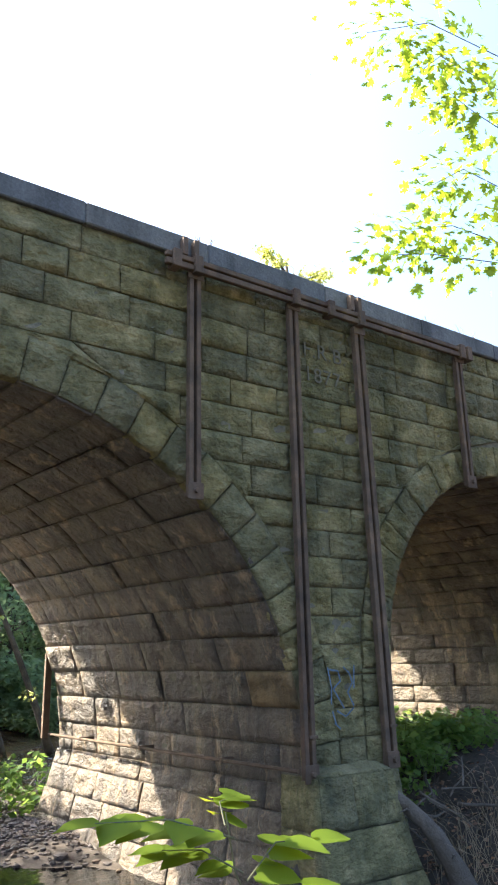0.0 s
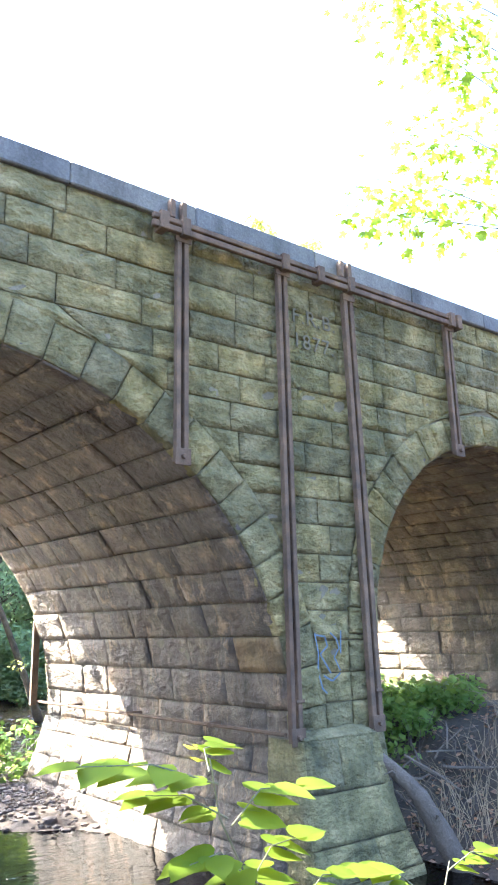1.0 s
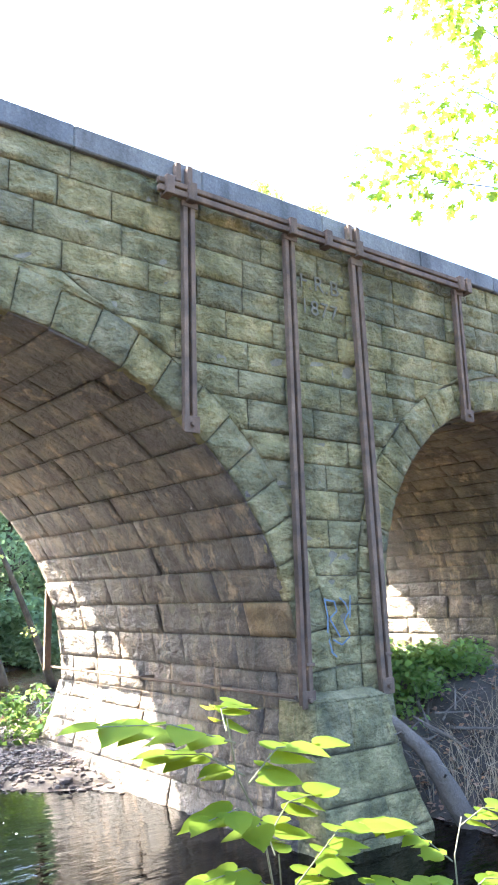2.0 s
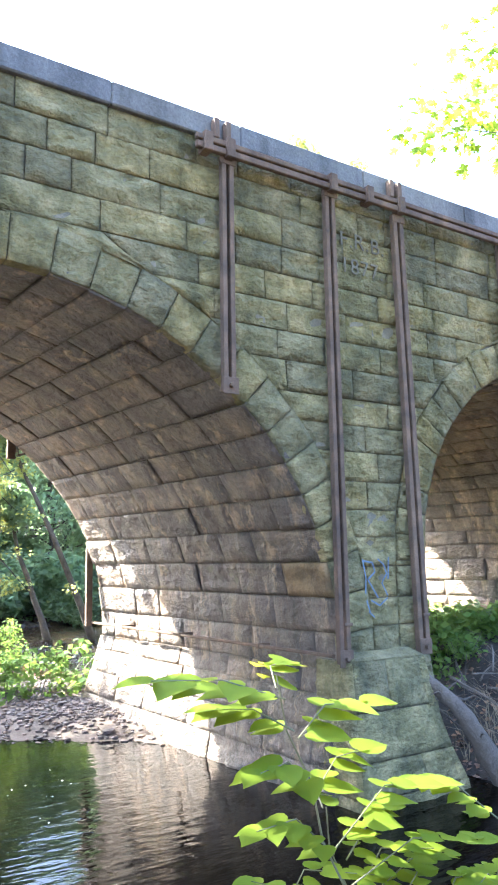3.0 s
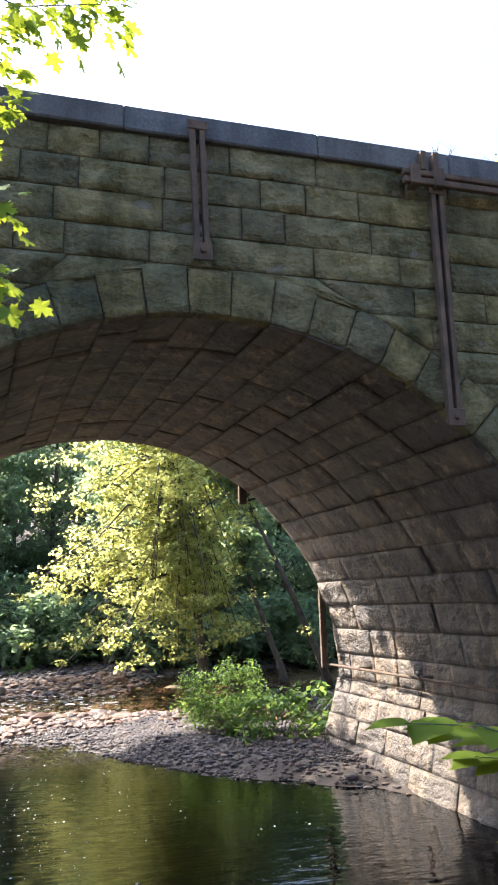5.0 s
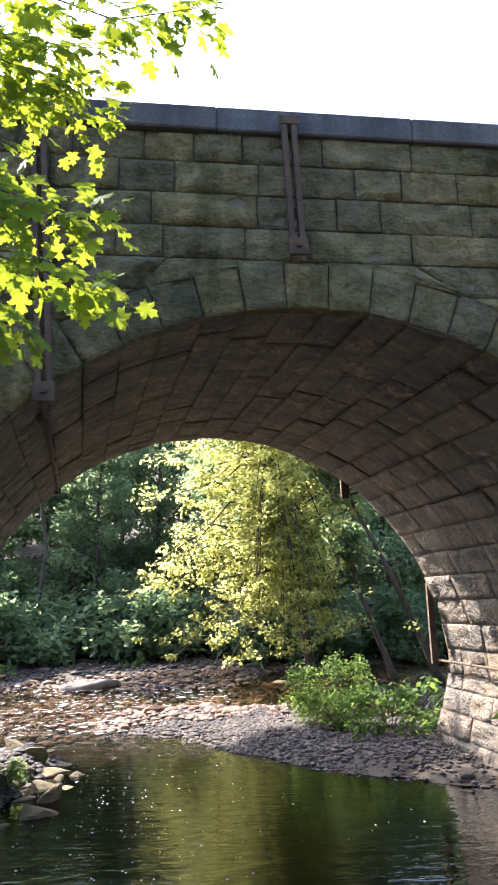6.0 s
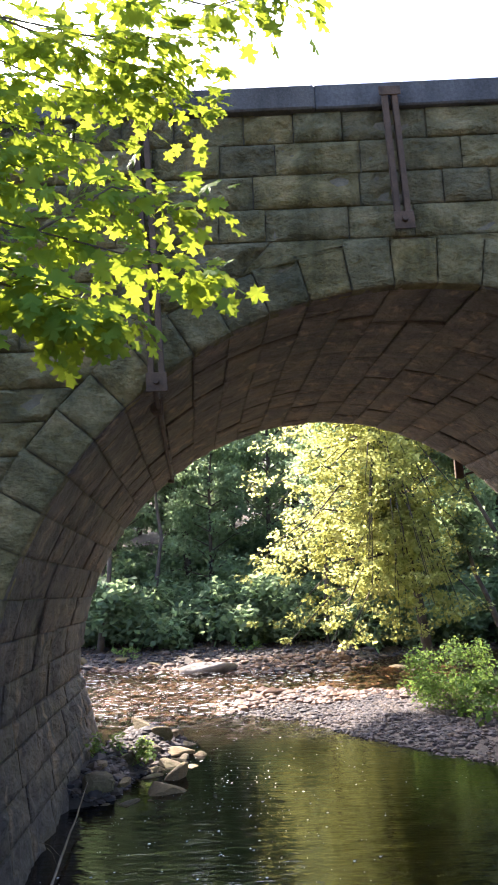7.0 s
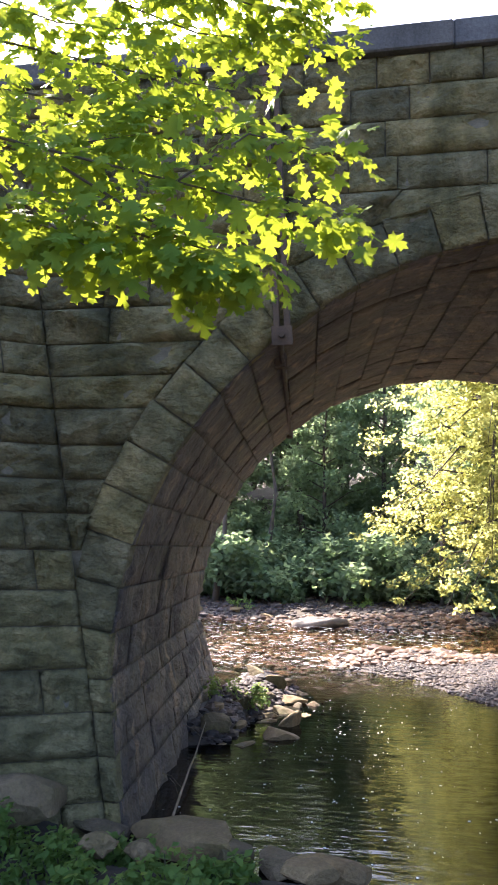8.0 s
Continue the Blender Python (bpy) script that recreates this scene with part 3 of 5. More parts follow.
def build_rods():
    rod = tagged(new("wall_rod"), "thin rusty iron rod along the side wall under the arch", "rod")
    rod.location = (4.0, 0, 1.43)
    bm = bmesh.new()
    cx0, _, r0 = arch_at(ARCH_1, 0)
    cx1, _, r1 = arch_at(ARCH_1, 1)
    tube(bm, [(cx0 + r0 - 0.17, -0.05, 1.44), (cx1 + r1 - 0.19, FAR + 0.05, 1.44)], [0.021, 0.021], 8)
    part("bar", bm, RUST, rod)
    for f in (0.2, 0.5, 0.8):
        bm = bmesh.new()
        x = cx0 + r0 + (cx1 + r1 - cx0 - r0) * f
        box(bm, x - 0.21, x + 0.03, f * FAR - 0.02, f * FAR + 0.02, 1.41, 1.47, 0.004)
        part("bracket", bm, RUST, rod)
    tie = tagged(new("tie_rod"), "dark iron tie rod running under the arch from a bolted plate", "rod")
    tie.location = barrel_point(ARCH_1, 0, 2.25, -0.05)
    bm = bmesh.new()
    pts = [barrel_point(ARCH_1, f, 2.25, -0.05) for f in (-0.02, 0.3, 0.6, 0.9, 1.01)]
    tube(bm, pts, [0.022] * 5, 8)
    part("bar", bm, RUST, tie)
    for f in (0.12, 0.97):
        p = barrel_point(ARCH_1, f, 2.25, -0.03)
        bm = bmesh.new()
        box(bm, p.x - 0.05, p.x + 0.05, p.y - 0.06, p.y + 0.06, p.z - 0.07, p.z + 0.08, 0.008)
        part("clamp", bm, RUST, tie)
    end = tagged(new("tie_plate"), "rusty iron tie plate at the far edge of the arch", "tie plate")
    p = barrel_point(ARCH_1, 1.0, 0.912, 0.0)
    end.location = p
    bm = bmesh.new()
    box(bm, p.x - 0.16, p.x - 0.02, FAR - 0.02, FAR + 0.06, p.z - 0.22, p.z + 0.25, 0.01)
    part("plate", bm, RUST, end)
    bm = bmesh.new()
    tube(bm, [(p.x - 0.02, FAR - 0.1, p.z - 0.17), (p.x + 0.14, FAR - 0.02, p.z - 0.12)], [0.02, 0.02], 6)
    part("bolt", bm, RUST, end)
    post = tagged(new("drain_post"), "rusty iron channel standing against the far edge of the pier", "post")
    post.location = (3.78, FAR + 0.05, 1.4)
    bm = bmesh.new()
    box(bm, 3.68, 3.79, FAR + 0.02, FAR + 0.1, 1.38, 2.75, 0.006)
    part("channel", bm, RUST, post)


build_rods()


def build_text():
    # raised letters, their dark colour painted as the shade inside carved cuts
    cut_shade = surface("carved_shadow", [(0.3, (0.075, 0.068, 0.042)), (0.7, (0.12, 0.108, 0.075))], 8, 60, 0.95, 0.2)
    for word, x, z, size in (("F.R.B.", 4.26, 6.02, 0.27), ("1877.", 4.26, 5.7, 0.27)):
        cu = bpy.data.curves.new("carved_letters", "FONT")
        cu.body, cu.size, cu.extrude, cu.space_character = word, size, 0.003, 1.12
        cu.materials.append(cut_shade)
        ob = tagged(new("carved_letters", cu), "letters and year carved into a bridge stone", "inscription")
        ob.matrix_world = pose(x, -0.022, z, 90, 0, 0)
    blue = surface("blue_paint", [(0.3, (0.06, 0.085, 0.12)), (0.7, (0.12, 0.155, 0.19))], 12, 60, 0.8, 0.2)
    g = tagged(new("graffiti"), "faded pale blue painted scrawl on the pier stones", "graffiti")
    g.location = (4.55, -0.07, 2.2)
    for pts in (((4.36, 2.42), (4.4, 2.22), (4.38, 2.02), (4.44, 1.84)), ((4.37, 2.4), (4.5, 2.38), (4.53, 2.28), (4.42, 2.2), (4.56, 2.0)), ((4.58, 2.42), (4.66, 2.36), (4.7, 2.26), (4.62, 2.16), (4.7, 2.02)), ((4.74, 2.44), (4.72, 2.2)), ((4.46, 1.98), (4.58, 1.92), (4.7, 2.0)), ((4.42, 1.86), (4.5, 1.8))):
        bm = bmesh.new()
        for k in range(len(pts) - 1):
            (x0, z0), (x1, z1) = pts[k], pts[k + 1]
            w = 0.009
            d = Vector((x1 - x0, z1 - z0)).normalized() * w
            vs = [bm.verts.new((x, -0.052 - 0.002 * k, z)) for x, z in ((x0 - d.y, z0 + d.x), (x0 + d.y, z0 - d.x), (x1 + d.y, z1 - d.x), (x1 - d.y, z1 + d.x))]
            bm.faces.new(vs)
        part("stroke", bm, blue, g)


build_text()


# ---- stones of the creek ----
def rock_mesh(name, seed, sub=2, flat=0.6, rough=0.25, mat=BOULDER, cuts=11):
    bm = bmesh.new()
    bmesh.ops.create_icosphere(bm, subdivisions=sub, radius=1.0)
    r = random.Random(seed)
    ax = Vector((r.uniform(0.8, 1.25), r.uniform(0.75, 1.1), flat))
    planes = [(Vector((r.gauss(0, 1), r.gauss(0, 1), r.gauss(0, 1))).normalized(), r.uniform(0.4, 0.7)) for _ in range(cuts)]
    for v in bm.verts:
        p = v.co.normalized()
        q = 1 + rough * fbm(p.x * 1.3, p.y * 1.3, p.z * 1.3, seed)
        p = p * q
        for n, d in planes:
            over = p.dot(n) - d
            if over > 0:
                p = p - n * over * 0.95
        v.co = Vector((p.x * ax.x, p.y * ax.y, p.z * ax.z))
    me = bpy.data.meshes.new(name)
    bm.to_mesh(me)
    bm.free()
    me.materials.append(mat)
    return me


ROCKS = [rock_mesh("boulder", k, 3, 0.5 + 0.1 * (k % 3), 0.3) for k in range(8)]
rr = random.Random(21)


def boulder(x, y, size, label, group="", dz=0.0, sx=1.0, sz=1.0, rot=None):
    ob = new("boulder", rr.choice(ROCKS))
    ob.location = (x, y, max(ground_z(x, y), -0.1) + size * 0.2 * sz + dz)
    ob.scale = (size * sx, size, size * sz)
    ob.rotation_euler = (rr.uniform(-0.15, 0.15), rr.uniform(-0.15, 0.15), rr.uniform(0, 6.28) if rot is None else rot)
    return tagged(ob, label, "boulder", group)


for x, y, s in ((-3.3, 3.5, 0.3), (-2.85, 3.3, 0.24), (-2.55, 3.8, 0.3), (-2.45, 4.5, 0.33), (-2.75, 4.6, 0.25), (-2.6, 5.3, 0.3), (-2.95, 5.6, 0.27), (-2.3, 5.2, 0.22), (-2.6, 6.1, 0.33), (-2.95, 6.6, 0.36), (-3.3, 6.9, 0.3), (-2.5, 6.8, 0.24), (-3.05, 4.1, 0.2), (-2.2, 5.9, 0.2), (-3.1, 3.2, 0.2), (-2.75, 3.75, 0.18), (-2.4, 4.1, 0.17), (-2.8, 5.0, 0.22), (-2.45, 5.7, 0.18), (-3.1, 5.0, 0.25), (-2.75, 7.1, 0.2), (-2.3, 6.5, 0.17), (-2.15, 5.4, 0.13), (-3.4, 4.3, 0.22), (-2.95, 2.9, 0.16), (-2.6, 3.35, 0.14)):
    boulder(x, y, s * 0.78, "rounded grey-brown boulder at the water's edge beside the pier", "rocks beside the pier", sz=1.3)
for x, y, s, sx in ((-2.75, 0.05, 0.4, 1.35), (-3.95, -0.5, 0.38, 1.4), (-3.2, -0.75, 0.2, 1.1), (-1.95, -0.25, 0.27, 1.5), (-1.45, -0.5, 0.2, 1.5), (-2.3, -0.15, 0.33, 1.0), (-3.45, -0.1, 0.24, 1.0), (-2.9, -0.6, 0.17, 1.2), (-1.7, -0.75, 0.17, 1.2)):
    boulder(x, y, s, "mossy squared sandstone boulder at the foot of the wing wall", "boulders by the wing wall", dz=0.08, sx=sx)
pale_rock = boulder(-3.15, 19.0, 0.72, "flat pale rounded boulder lying in the riffle", dz=0.1, sx=1.35, sz=0.8, rot=0.1)
pale_rock.data = rock_mesh("boulder", 40, 3, 0.55, 0.16, surface("pale_boulder_stone", [(0.3, (0.13, 0.11, 0.085)), (0.7, (0.26, 0.22, 0.175))], 2.5, 40, 0.85, 0.5), cuts=2)
pale_rock.data.polygons.foreach_set("use_smooth", [True] * len(pale_rock.data.polygons))
for x, y, s in ((-1.2, 15.2, 0.22), (3.2, 18.9, 0.4), (-8.2, 21.5, 0.5), (-6.5, 21.9, 0.3), (-0.4, 17.2, 0.2), (-5.2, 21.2, 0.3)):
    boulder(x, y, s, "grey boulder on the far shore of the creek", "rocks on the far shore", sz=0.7)


def scatter_pebbles(name, label, n, place, size, seed, mat=PEBBLE, low=-0.16):
    """Many small stones in one mesh, each a squashed low ball."""
    r = np.random.RandomState(seed)
    bm = bmesh.new()
    bmesh.ops.create_icosphere(bm, subdivisions=1, radius=1)
    base = np.array([v.co[:] for v in bm.verts])
    tri = np.array([[v.index for v in f.verts] for f in bm.faces])
    bm.free()
    vs, fs = [], []
    done = 0
    while done < n:
        x, y = place(r)
        z = ground_z(x, y)
        if z < low or (mat is PEBBLE and x > 2.0 and y < 9 and r.rand() < 0.45):
            done += 0.3
            continue
        s = size * r.uniform(0.45, 1.5) * (1.8 if r.rand() < 0.05 else 1)
        sc = np.array((r.uniform(0.8, 1.4), r.uniform(0.7, 1.1), r.uniform(0.4, 0.75))) * s
        a = r.uniform(0, 6.28)
        b = base * sc * r.uniform(0.85, 1.15, (len(base), 1))
        b = np.stack([b[:, 0] * math.cos(a) - b[:, 1] * math.sin(a), b[:, 0] * math.sin(a) + b[:, 1] * math.cos(a), b[:, 2]], 1)
        fs.append(tri + len(vs) * len(base))
        vs.append(b + (x, y, z + s * 0.2))
        done += 1
    ob = mesh_object(name, np.concatenate(vs), np.concatenate(fs).tolist(), mat, at=(0, 0, 0))
    return tagged(ob, label, "pebbles", kind="stuff")


RIFFLE = surface("riffle_stones", [(0.3, (0.07, 0.038, 0.02)), (0.6, (0.13, 0.076, 0.044)), (0.8, (0.2, 0.13, 0.083))], 1.5, 50, 0.7, 0.25, vary=0.4, per="island")


def on_bar(r):
    t = r.rand() ** 0.9
    return 4.2 - 4.8 * t + r.normal(0, 1.1), 5.4 + 6.2 * t + r.normal(0, 1.2)


scatter_pebbles("gravel_bar", "grey and brown cobbles of the gravel bar", 16000, on_bar, 0.036, 3)
scatter_pebbles("shore_stones", "brown cobbles along the far shore", 3200, lambda r: (r.uniform(-12, 9), r.uniform(17.5, 27)), 0.085, 4)
scatter_pebbles("riffle_bed", "brown stones of the shallow riffle bed", 5200, lambda r: (r.uniform(-9, 5), r.uniform(10, 21)), 0.1, 9, RIFFLE, -0.3)
scatter_pebbles("bank_stones", "small stones along the bank by the pier", 900, lambda r: (r.uniform(-3.6, -2.1), r.uniform(3.2, 7.5)), 0.06, 6)


# ---- plants ----
def leaf_cloud(centres, radii, per, size, seed, tilt=0.7, point=0.5, flat=1.0):
    """Folded four-cornered leaves scattered round the centres."""
    r = np.random.RandomState(seed)
    c = np.repeat(np.asarray(centres, float), per, axis=0)
    rad = np.repeat(np.asarray(radii, float), per)
    n = len(c)
    d = r.normal(size=(n, 3))
    d /= np.linalg.norm(d, axis=1, keepdims=True)
    p = c + d * (rad * r.rand(n) ** 0.45)[:, None] * (1, 1, flat)
    yaw = r.uniform(0, 2 * np.pi, n)
    pitch = r.normal(-0.25, tilt, n)
    roll = r.normal(0, tilt, n)
    ax = np.stack([np.cos(yaw) * np.cos(pitch), np.sin(yaw) * np.cos(pitch), np.sin(pitch)], 1)
    side0 = np.stack([-np.sin(yaw), np.cos(yaw), 0 * yaw], 1)
    up0 = np.cross(ax, side0)
    side = side0 * np.cos(roll)[:, None] + up0 * np.sin(roll)[:, None]
    up = np.cross(ax, side)
    s = (size * r.uniform(0.6, 1.3, n))[:, None]
    v = np.stack([p, p + ax * s * point + side * s * 0.36 + up * s * 0.08, p + ax * s, p + ax * s * point - side * s * 0.36 + up * s * 0.08], 1).reshape(-1, 3)
    k = np.arange(n) * 4
    f = np.concatenate([np.stack([k, k + 1, k + 2], 1), np.stack([k, k + 2, k + 3], 1)])
    return v, f


def leaf_mesh(name, v, f, mat):
    me = bpy.data.meshes.new(name)
    me.vertices.add(len(v))
    me.vertices.foreach_set("co", np.asarray(v, np.float32).ravel())
    me.loops.add(len(f) * 3)
    me.loops.foreach_set("vertex_index", np.asarray(f, np.int32).ravel())
    me.polygons.add(len(f))
    me.polygons.foreach_set("loop_start", np.arange(0, len(f) * 3, 3, dtype=np.int32))
    me.materials.append(mat)
    me.update(calc_edges=True)
    me.validate()
    return me


def child_mesh(name, me, parent):
    ob = new(name, me)
    ob.parent = parent
    return ob


def make_tree(label, height, seed, mat, leaves=9000, size=0.22, crown_from=0.35, spread=0.28, lean=(0, 0), group="", trunk_r=None):
    """A tapered trunk with limbs and a crown of leaf clumps at the ends of the limbs."""
    r = random.Random(seed)
    tree = tagged(new("tree"), label, "tree", group)
    bm = bmesh.new()
    tr = trunk_r or height * 0.014
    trunk, x, y = [], 0.0, 0.0
    for k in range(8):
        trunk.append(Vector((x, y, height * 0.92 * k / 7 - (0.3 if k == 0 else 0))))
        x += lean[0] * height / 7 + r.uniform(-0.02, 0.02) * height
        y += lean[1] * height / 7 + r.uniform(-0.02, 0.02) * height
    tube(bm, trunk, [tr * (1.3 if k == 0 else 1 - 0.11 * k) for k in range(8)], 9)
    tips = []
    for k in range(26):
        f = crown_from + (0.98 - crown_from) * (k + r.random()) / 26
        q = f * 7
        i = min(int(q), 6)
        base = trunk[i].lerp(trunk[i + 1], q - i)
        a = k * 2.4 + r.uniform(-0.5, 0.5)
        reach = height * spread * (1.15 - 0.75 * f) * r.uniform(0.6, 1.25)
        end = base + Vector((math.cos(a) * reach, math.sin(a) * reach, reach * r.uniform(0.0, 0.55)))
        midp = base.lerp(end, 0.5) + Vector((0, 0, reach * 0.1))
        tube(bm, [base, midp, end], [tr * 0.28, tr * 0.16, tr * 0.05], 5)
        for g in (0.45, 0.7, 0.88, 1.0):
            c = base.lerp(end, g) + Vector((r.gauss(0, 0.1), r.gauss(0, 0.1), r.gauss(0, 0.06))) * reach
            tips.append((c, reach * r.uniform(0.16, 0.34) + 0.2))
    part("trunk", bm, BARK, tree, smooth=True)
    v, f = leaf_cloud([t[0][:] for t in tips], [t[1] for t in tips], max(leaves // len(tips), 4), size, seed, flat=0.55)
    child_mesh("crown", leaf_mesh("crown", v, f, mat), tree)
    return tree


def make_bush(name, label, x, y, centres, per, size, mat, stems=True, group="", seed=0, z=None, category="bush"):
    """Stems from one foot to clumps of leaves; centres as offsets x, y, z and radius."""
    bush = tagged(new(name), label, category, group)
    z = ground_z(x, y) if z is None else z
    bush.location = (x, y, z)
    if stems:
        for cx, cy, cz, cr in centres:
            bm = bmesh.new()
            tube(bm, [(cx * 0.25, cy * 0.25, -0.1), (cx * 0.7, cy * 0.7, cz * 0.6), (cx, cy, cz + cr * 0.5)], [0.012, 0.008, 0.003], 5)
            part("stem", bm, STEM).parent = bush
    v, f = leaf_cloud([c[:3] for c in centres], [c[3] for c in centres], per, size, seed + 40, tilt=0.5)
    tagged(child_mesh("foliage", leaf_mesh("foliage", v, f, mat), bush), kind="stuff")
    return bush


# woods on the far slope
wr = random.Random(77)
kinds = [make_tree("tall dark green broadleaf tree of the far woods", h, s, LEAF_DARK, 9000, 0.26, c, 0.26, group="far woods") for h, s, c in ((13.5, 1, 0.18), (15.0, 2, 0.25), (12.0, 3, 0.08), (16.0, 4, 0.22))]
spots = []
for k in range(400):
    x, y = wr.uniform(-19, 32), wr.uniform(28, 50)
    if all(math.hypot(x - a, y - b) > 3.2 for a, b in spots):
        spots.append((x, y))
spots = sorted(spots, key=lambda p: p[1])[:80]
for k, (x, y) in enumerate(spots):
    m = pose(x, y, ground_z(x, y) - 0.1, 0, 0, wr.uniform(0, 360)) @ Matrix.Scale(wr.uniform(0.75, 1.0), 4)
    if k < 4:
        kinds[k].matrix_basis = m
    else:
        copy_thing(kinds[k % 4], m).scale = m.to_scale()

# the sunlit tree beyond the arch: drooping boughs over the water
def sunlit_tree():
    r = random.Random(9)
    tree = tagged(new("tree"), "sunlit pale green broadleaf tree with drooping boughs over the creek", "tree")
    bm = bmesh.new()
    foot = Vector((4.3, 19.6, 0.2))
    trunk = [foot + Vector(p) for p in ((0, 0, -0.4), (-0.3, -0.1, 2), (-0.7, -0.4, 4), (-1.2, -0.7, 6), (-1.6, -0.9, 8.5), (-1.9, -1.0, 11.5))]
    tube(bm, trunk, [0.2, 0.15, 0.13, 0.11, 0.07, 0.03], 9)
    tips = []
    for k in range(84):
        f = r.uniform(1.2, 4.95)
        i = int(f)
        base = trunk[i].lerp(trunk[i + 1], f - i)
        a = r.uniform(2.4, 5.3)
        if r.random() < 0.2:
            a = r.uniform(-1.0, 2.2)
        reach = r.uniform(1.8, 6.2) * (1.1 - 0.08 * f)
        if a > 4.6:
            reach *= 0.9
        drop = r.uniform(-0.1, 0.62) * reach
        end = base + Vector((math.cos(a) * reach, math.sin(a) * reach * 0.75, -drop))
        midp = base.lerp(end, 0.5) + Vector((0, 0, 0.25 * reach * 0.8))
        tube(bm, [base, midp, end], [0.05, 0.03, 0.008], 5)
        for g in range(14):
            u = 0.2 + 0.8 * g / 13
            c = base.lerp(midp, u * 2) if u < 0.5 else midp.lerp(end, u * 2 - 1)
            c = c + Vector((r.gauss(0, 0.42), r.gauss(0, 0.42), r.gauss(-0.15, 0.3)))
            if c.z > 0.9:
                tips.append((c, r.uniform(0.22, 0.55)))
    for k in range(22):                              # low boughs drooping towards the gravel bar
        base = trunk[2].lerp(trunk[4], r.random())
        end = Vector((r.uniform(1.8, 4.9), r.uniform(15.8, 17.6), r.uniform(1.2, 3.4)))
        midp = base.lerp(end, 0.55) + Vector((0, 0, 0.9))
        tube(bm, [base, midp, end], [0.045, 0.025, 0.007], 5)
        for g in range(12):
            u = 0.35 + 0.65 * g / 11
            c = base.lerp(midp, u * 2) if u < 0.5 else midp.lerp(end, u * 2 - 1)
            tips.append((c + Vector((r.gauss(0, 0.25), r.gauss(0, 0.25), r.gauss(-0.1, 0.2))), r.uniform(0.18, 0.4)))
    part("trunk", bm, BARK, tree, smooth=True)
    v, f = leaf_cloud([t[0][:] for t in tips], [t[1] for t in tips], 34, 0.135, 91, tilt=0.6, flat=0.5)
    child_mesh("crown", leaf_mesh("crown", v, f, LEAF_TREE), tree)


sunlit_tree()

# unseen tree added on the bank beside the far mouth of the arch; its boughs shade the foot of the gravel bar
def shade_tree():
    r = random.Random(15)
    tree = tagged(new("tree"), "unseen broad leafy tree added to shade the gravel bar", "tree")
    foot = Vector((-8.6, 13.5, ground_z(-8.6, 13.5)))
    trunk = [foot + Vector(p) for p in ((0, 0, -0.3), (0.15, 0, 3), (0.1, 0.1, 6), (0.4, 0.1, 8.5), (0.6, 0.2, 11))]
    bm = bmesh.new()
    tube(bm, trunk, [0.32, 0.24, 0.2, 0.14, 0.05], 10)
    tips = []
    for k in range(30):
        z = 8.6 + 1.6 * r.random()
        # bough ends are set along the sun's slope to block it over the bar
        u, v = r.uniform(0.4, 4.1), r.uniform(3.6, 7.3)
        end = Vector((u - 0.687 * z, v + 0.824 * z, z))
        base = trunk[2].lerp(trunk[4], 0.2 + 0.6 * r.random())
        midp = base.lerp(end, 0.5) + Vector((0, 0, 0.5))
        tube(bm, [base, midp, end], [0.06, 0.04, 0.01], 6)
        for g in (0.75, 0.85, 0.95, 1.0):
            tips.append(base.lerp(end, g) + Vector((r.gauss(0, 0.2), r.gauss(0, 0.2), 0)))
    part("trunk", bm, BARK, tree, smooth=True)
    v, f = leaf_cloud([t[:] for t in tips], [0.6] * len(tips), 90, 0.2, 19, flat=0.5)
    child_mesh("crown", leaf_mesh("crown", v, f, LEAF_DARK), tree)


shade_tree()

# slanting trunks and saplings at the far bank
for (x0, y0, x1, z1, h, s) in ((8.35, 18.0, -0.34, 0, 9.0, 31), (7.2, 19.4, -0.28, 0, 6.0, 32), (1.2, 24.0, -0.03, 0, 9.0, 33), (-8.0, 24.5, 0.05, 0, 11.0, 35), (-6.2, 27.0, 0.0, 0, 12.0, 36)):
    t = make_tree("slender leaning tree at the edge of the far bank", h, s, LEAF_DARK, 2200, 0.2, 0.72, 0.22, lean=(x1, z1), group="trees on the far bank", trunk_r=0.13)
    t.location = (x0, y0, ground_z(x0, y0))

# trees on the right bank behind the side arch
for k, (x, y, h) in enumerate(((9.6, 12.4, 9.0), (11.2, 13.0, 11.0), (13.0, 14.5, 11.0), (17.5, 14.0, 11.0), (22.0, 17.0, 12.0))):
    t = make_tree("leafy green tree on the bank behind the bridge", h, 60 + k, LEAF_DARK, 7000, 0.2, 0.1, 0.3, group="trees behind the bridge", trunk_r=0.12)
    t.location = (x, y, ground_z(x, y))
t = make_tree("tall tree whose top shows over the parapet", 21.0, 70, LEAF_TREE, 9000, 0.2, 0.3, 0.16, group="trees behind the bridge")
t.location = (16.5, 17.0, ground_z(16.5, 17.0) - 0.2)

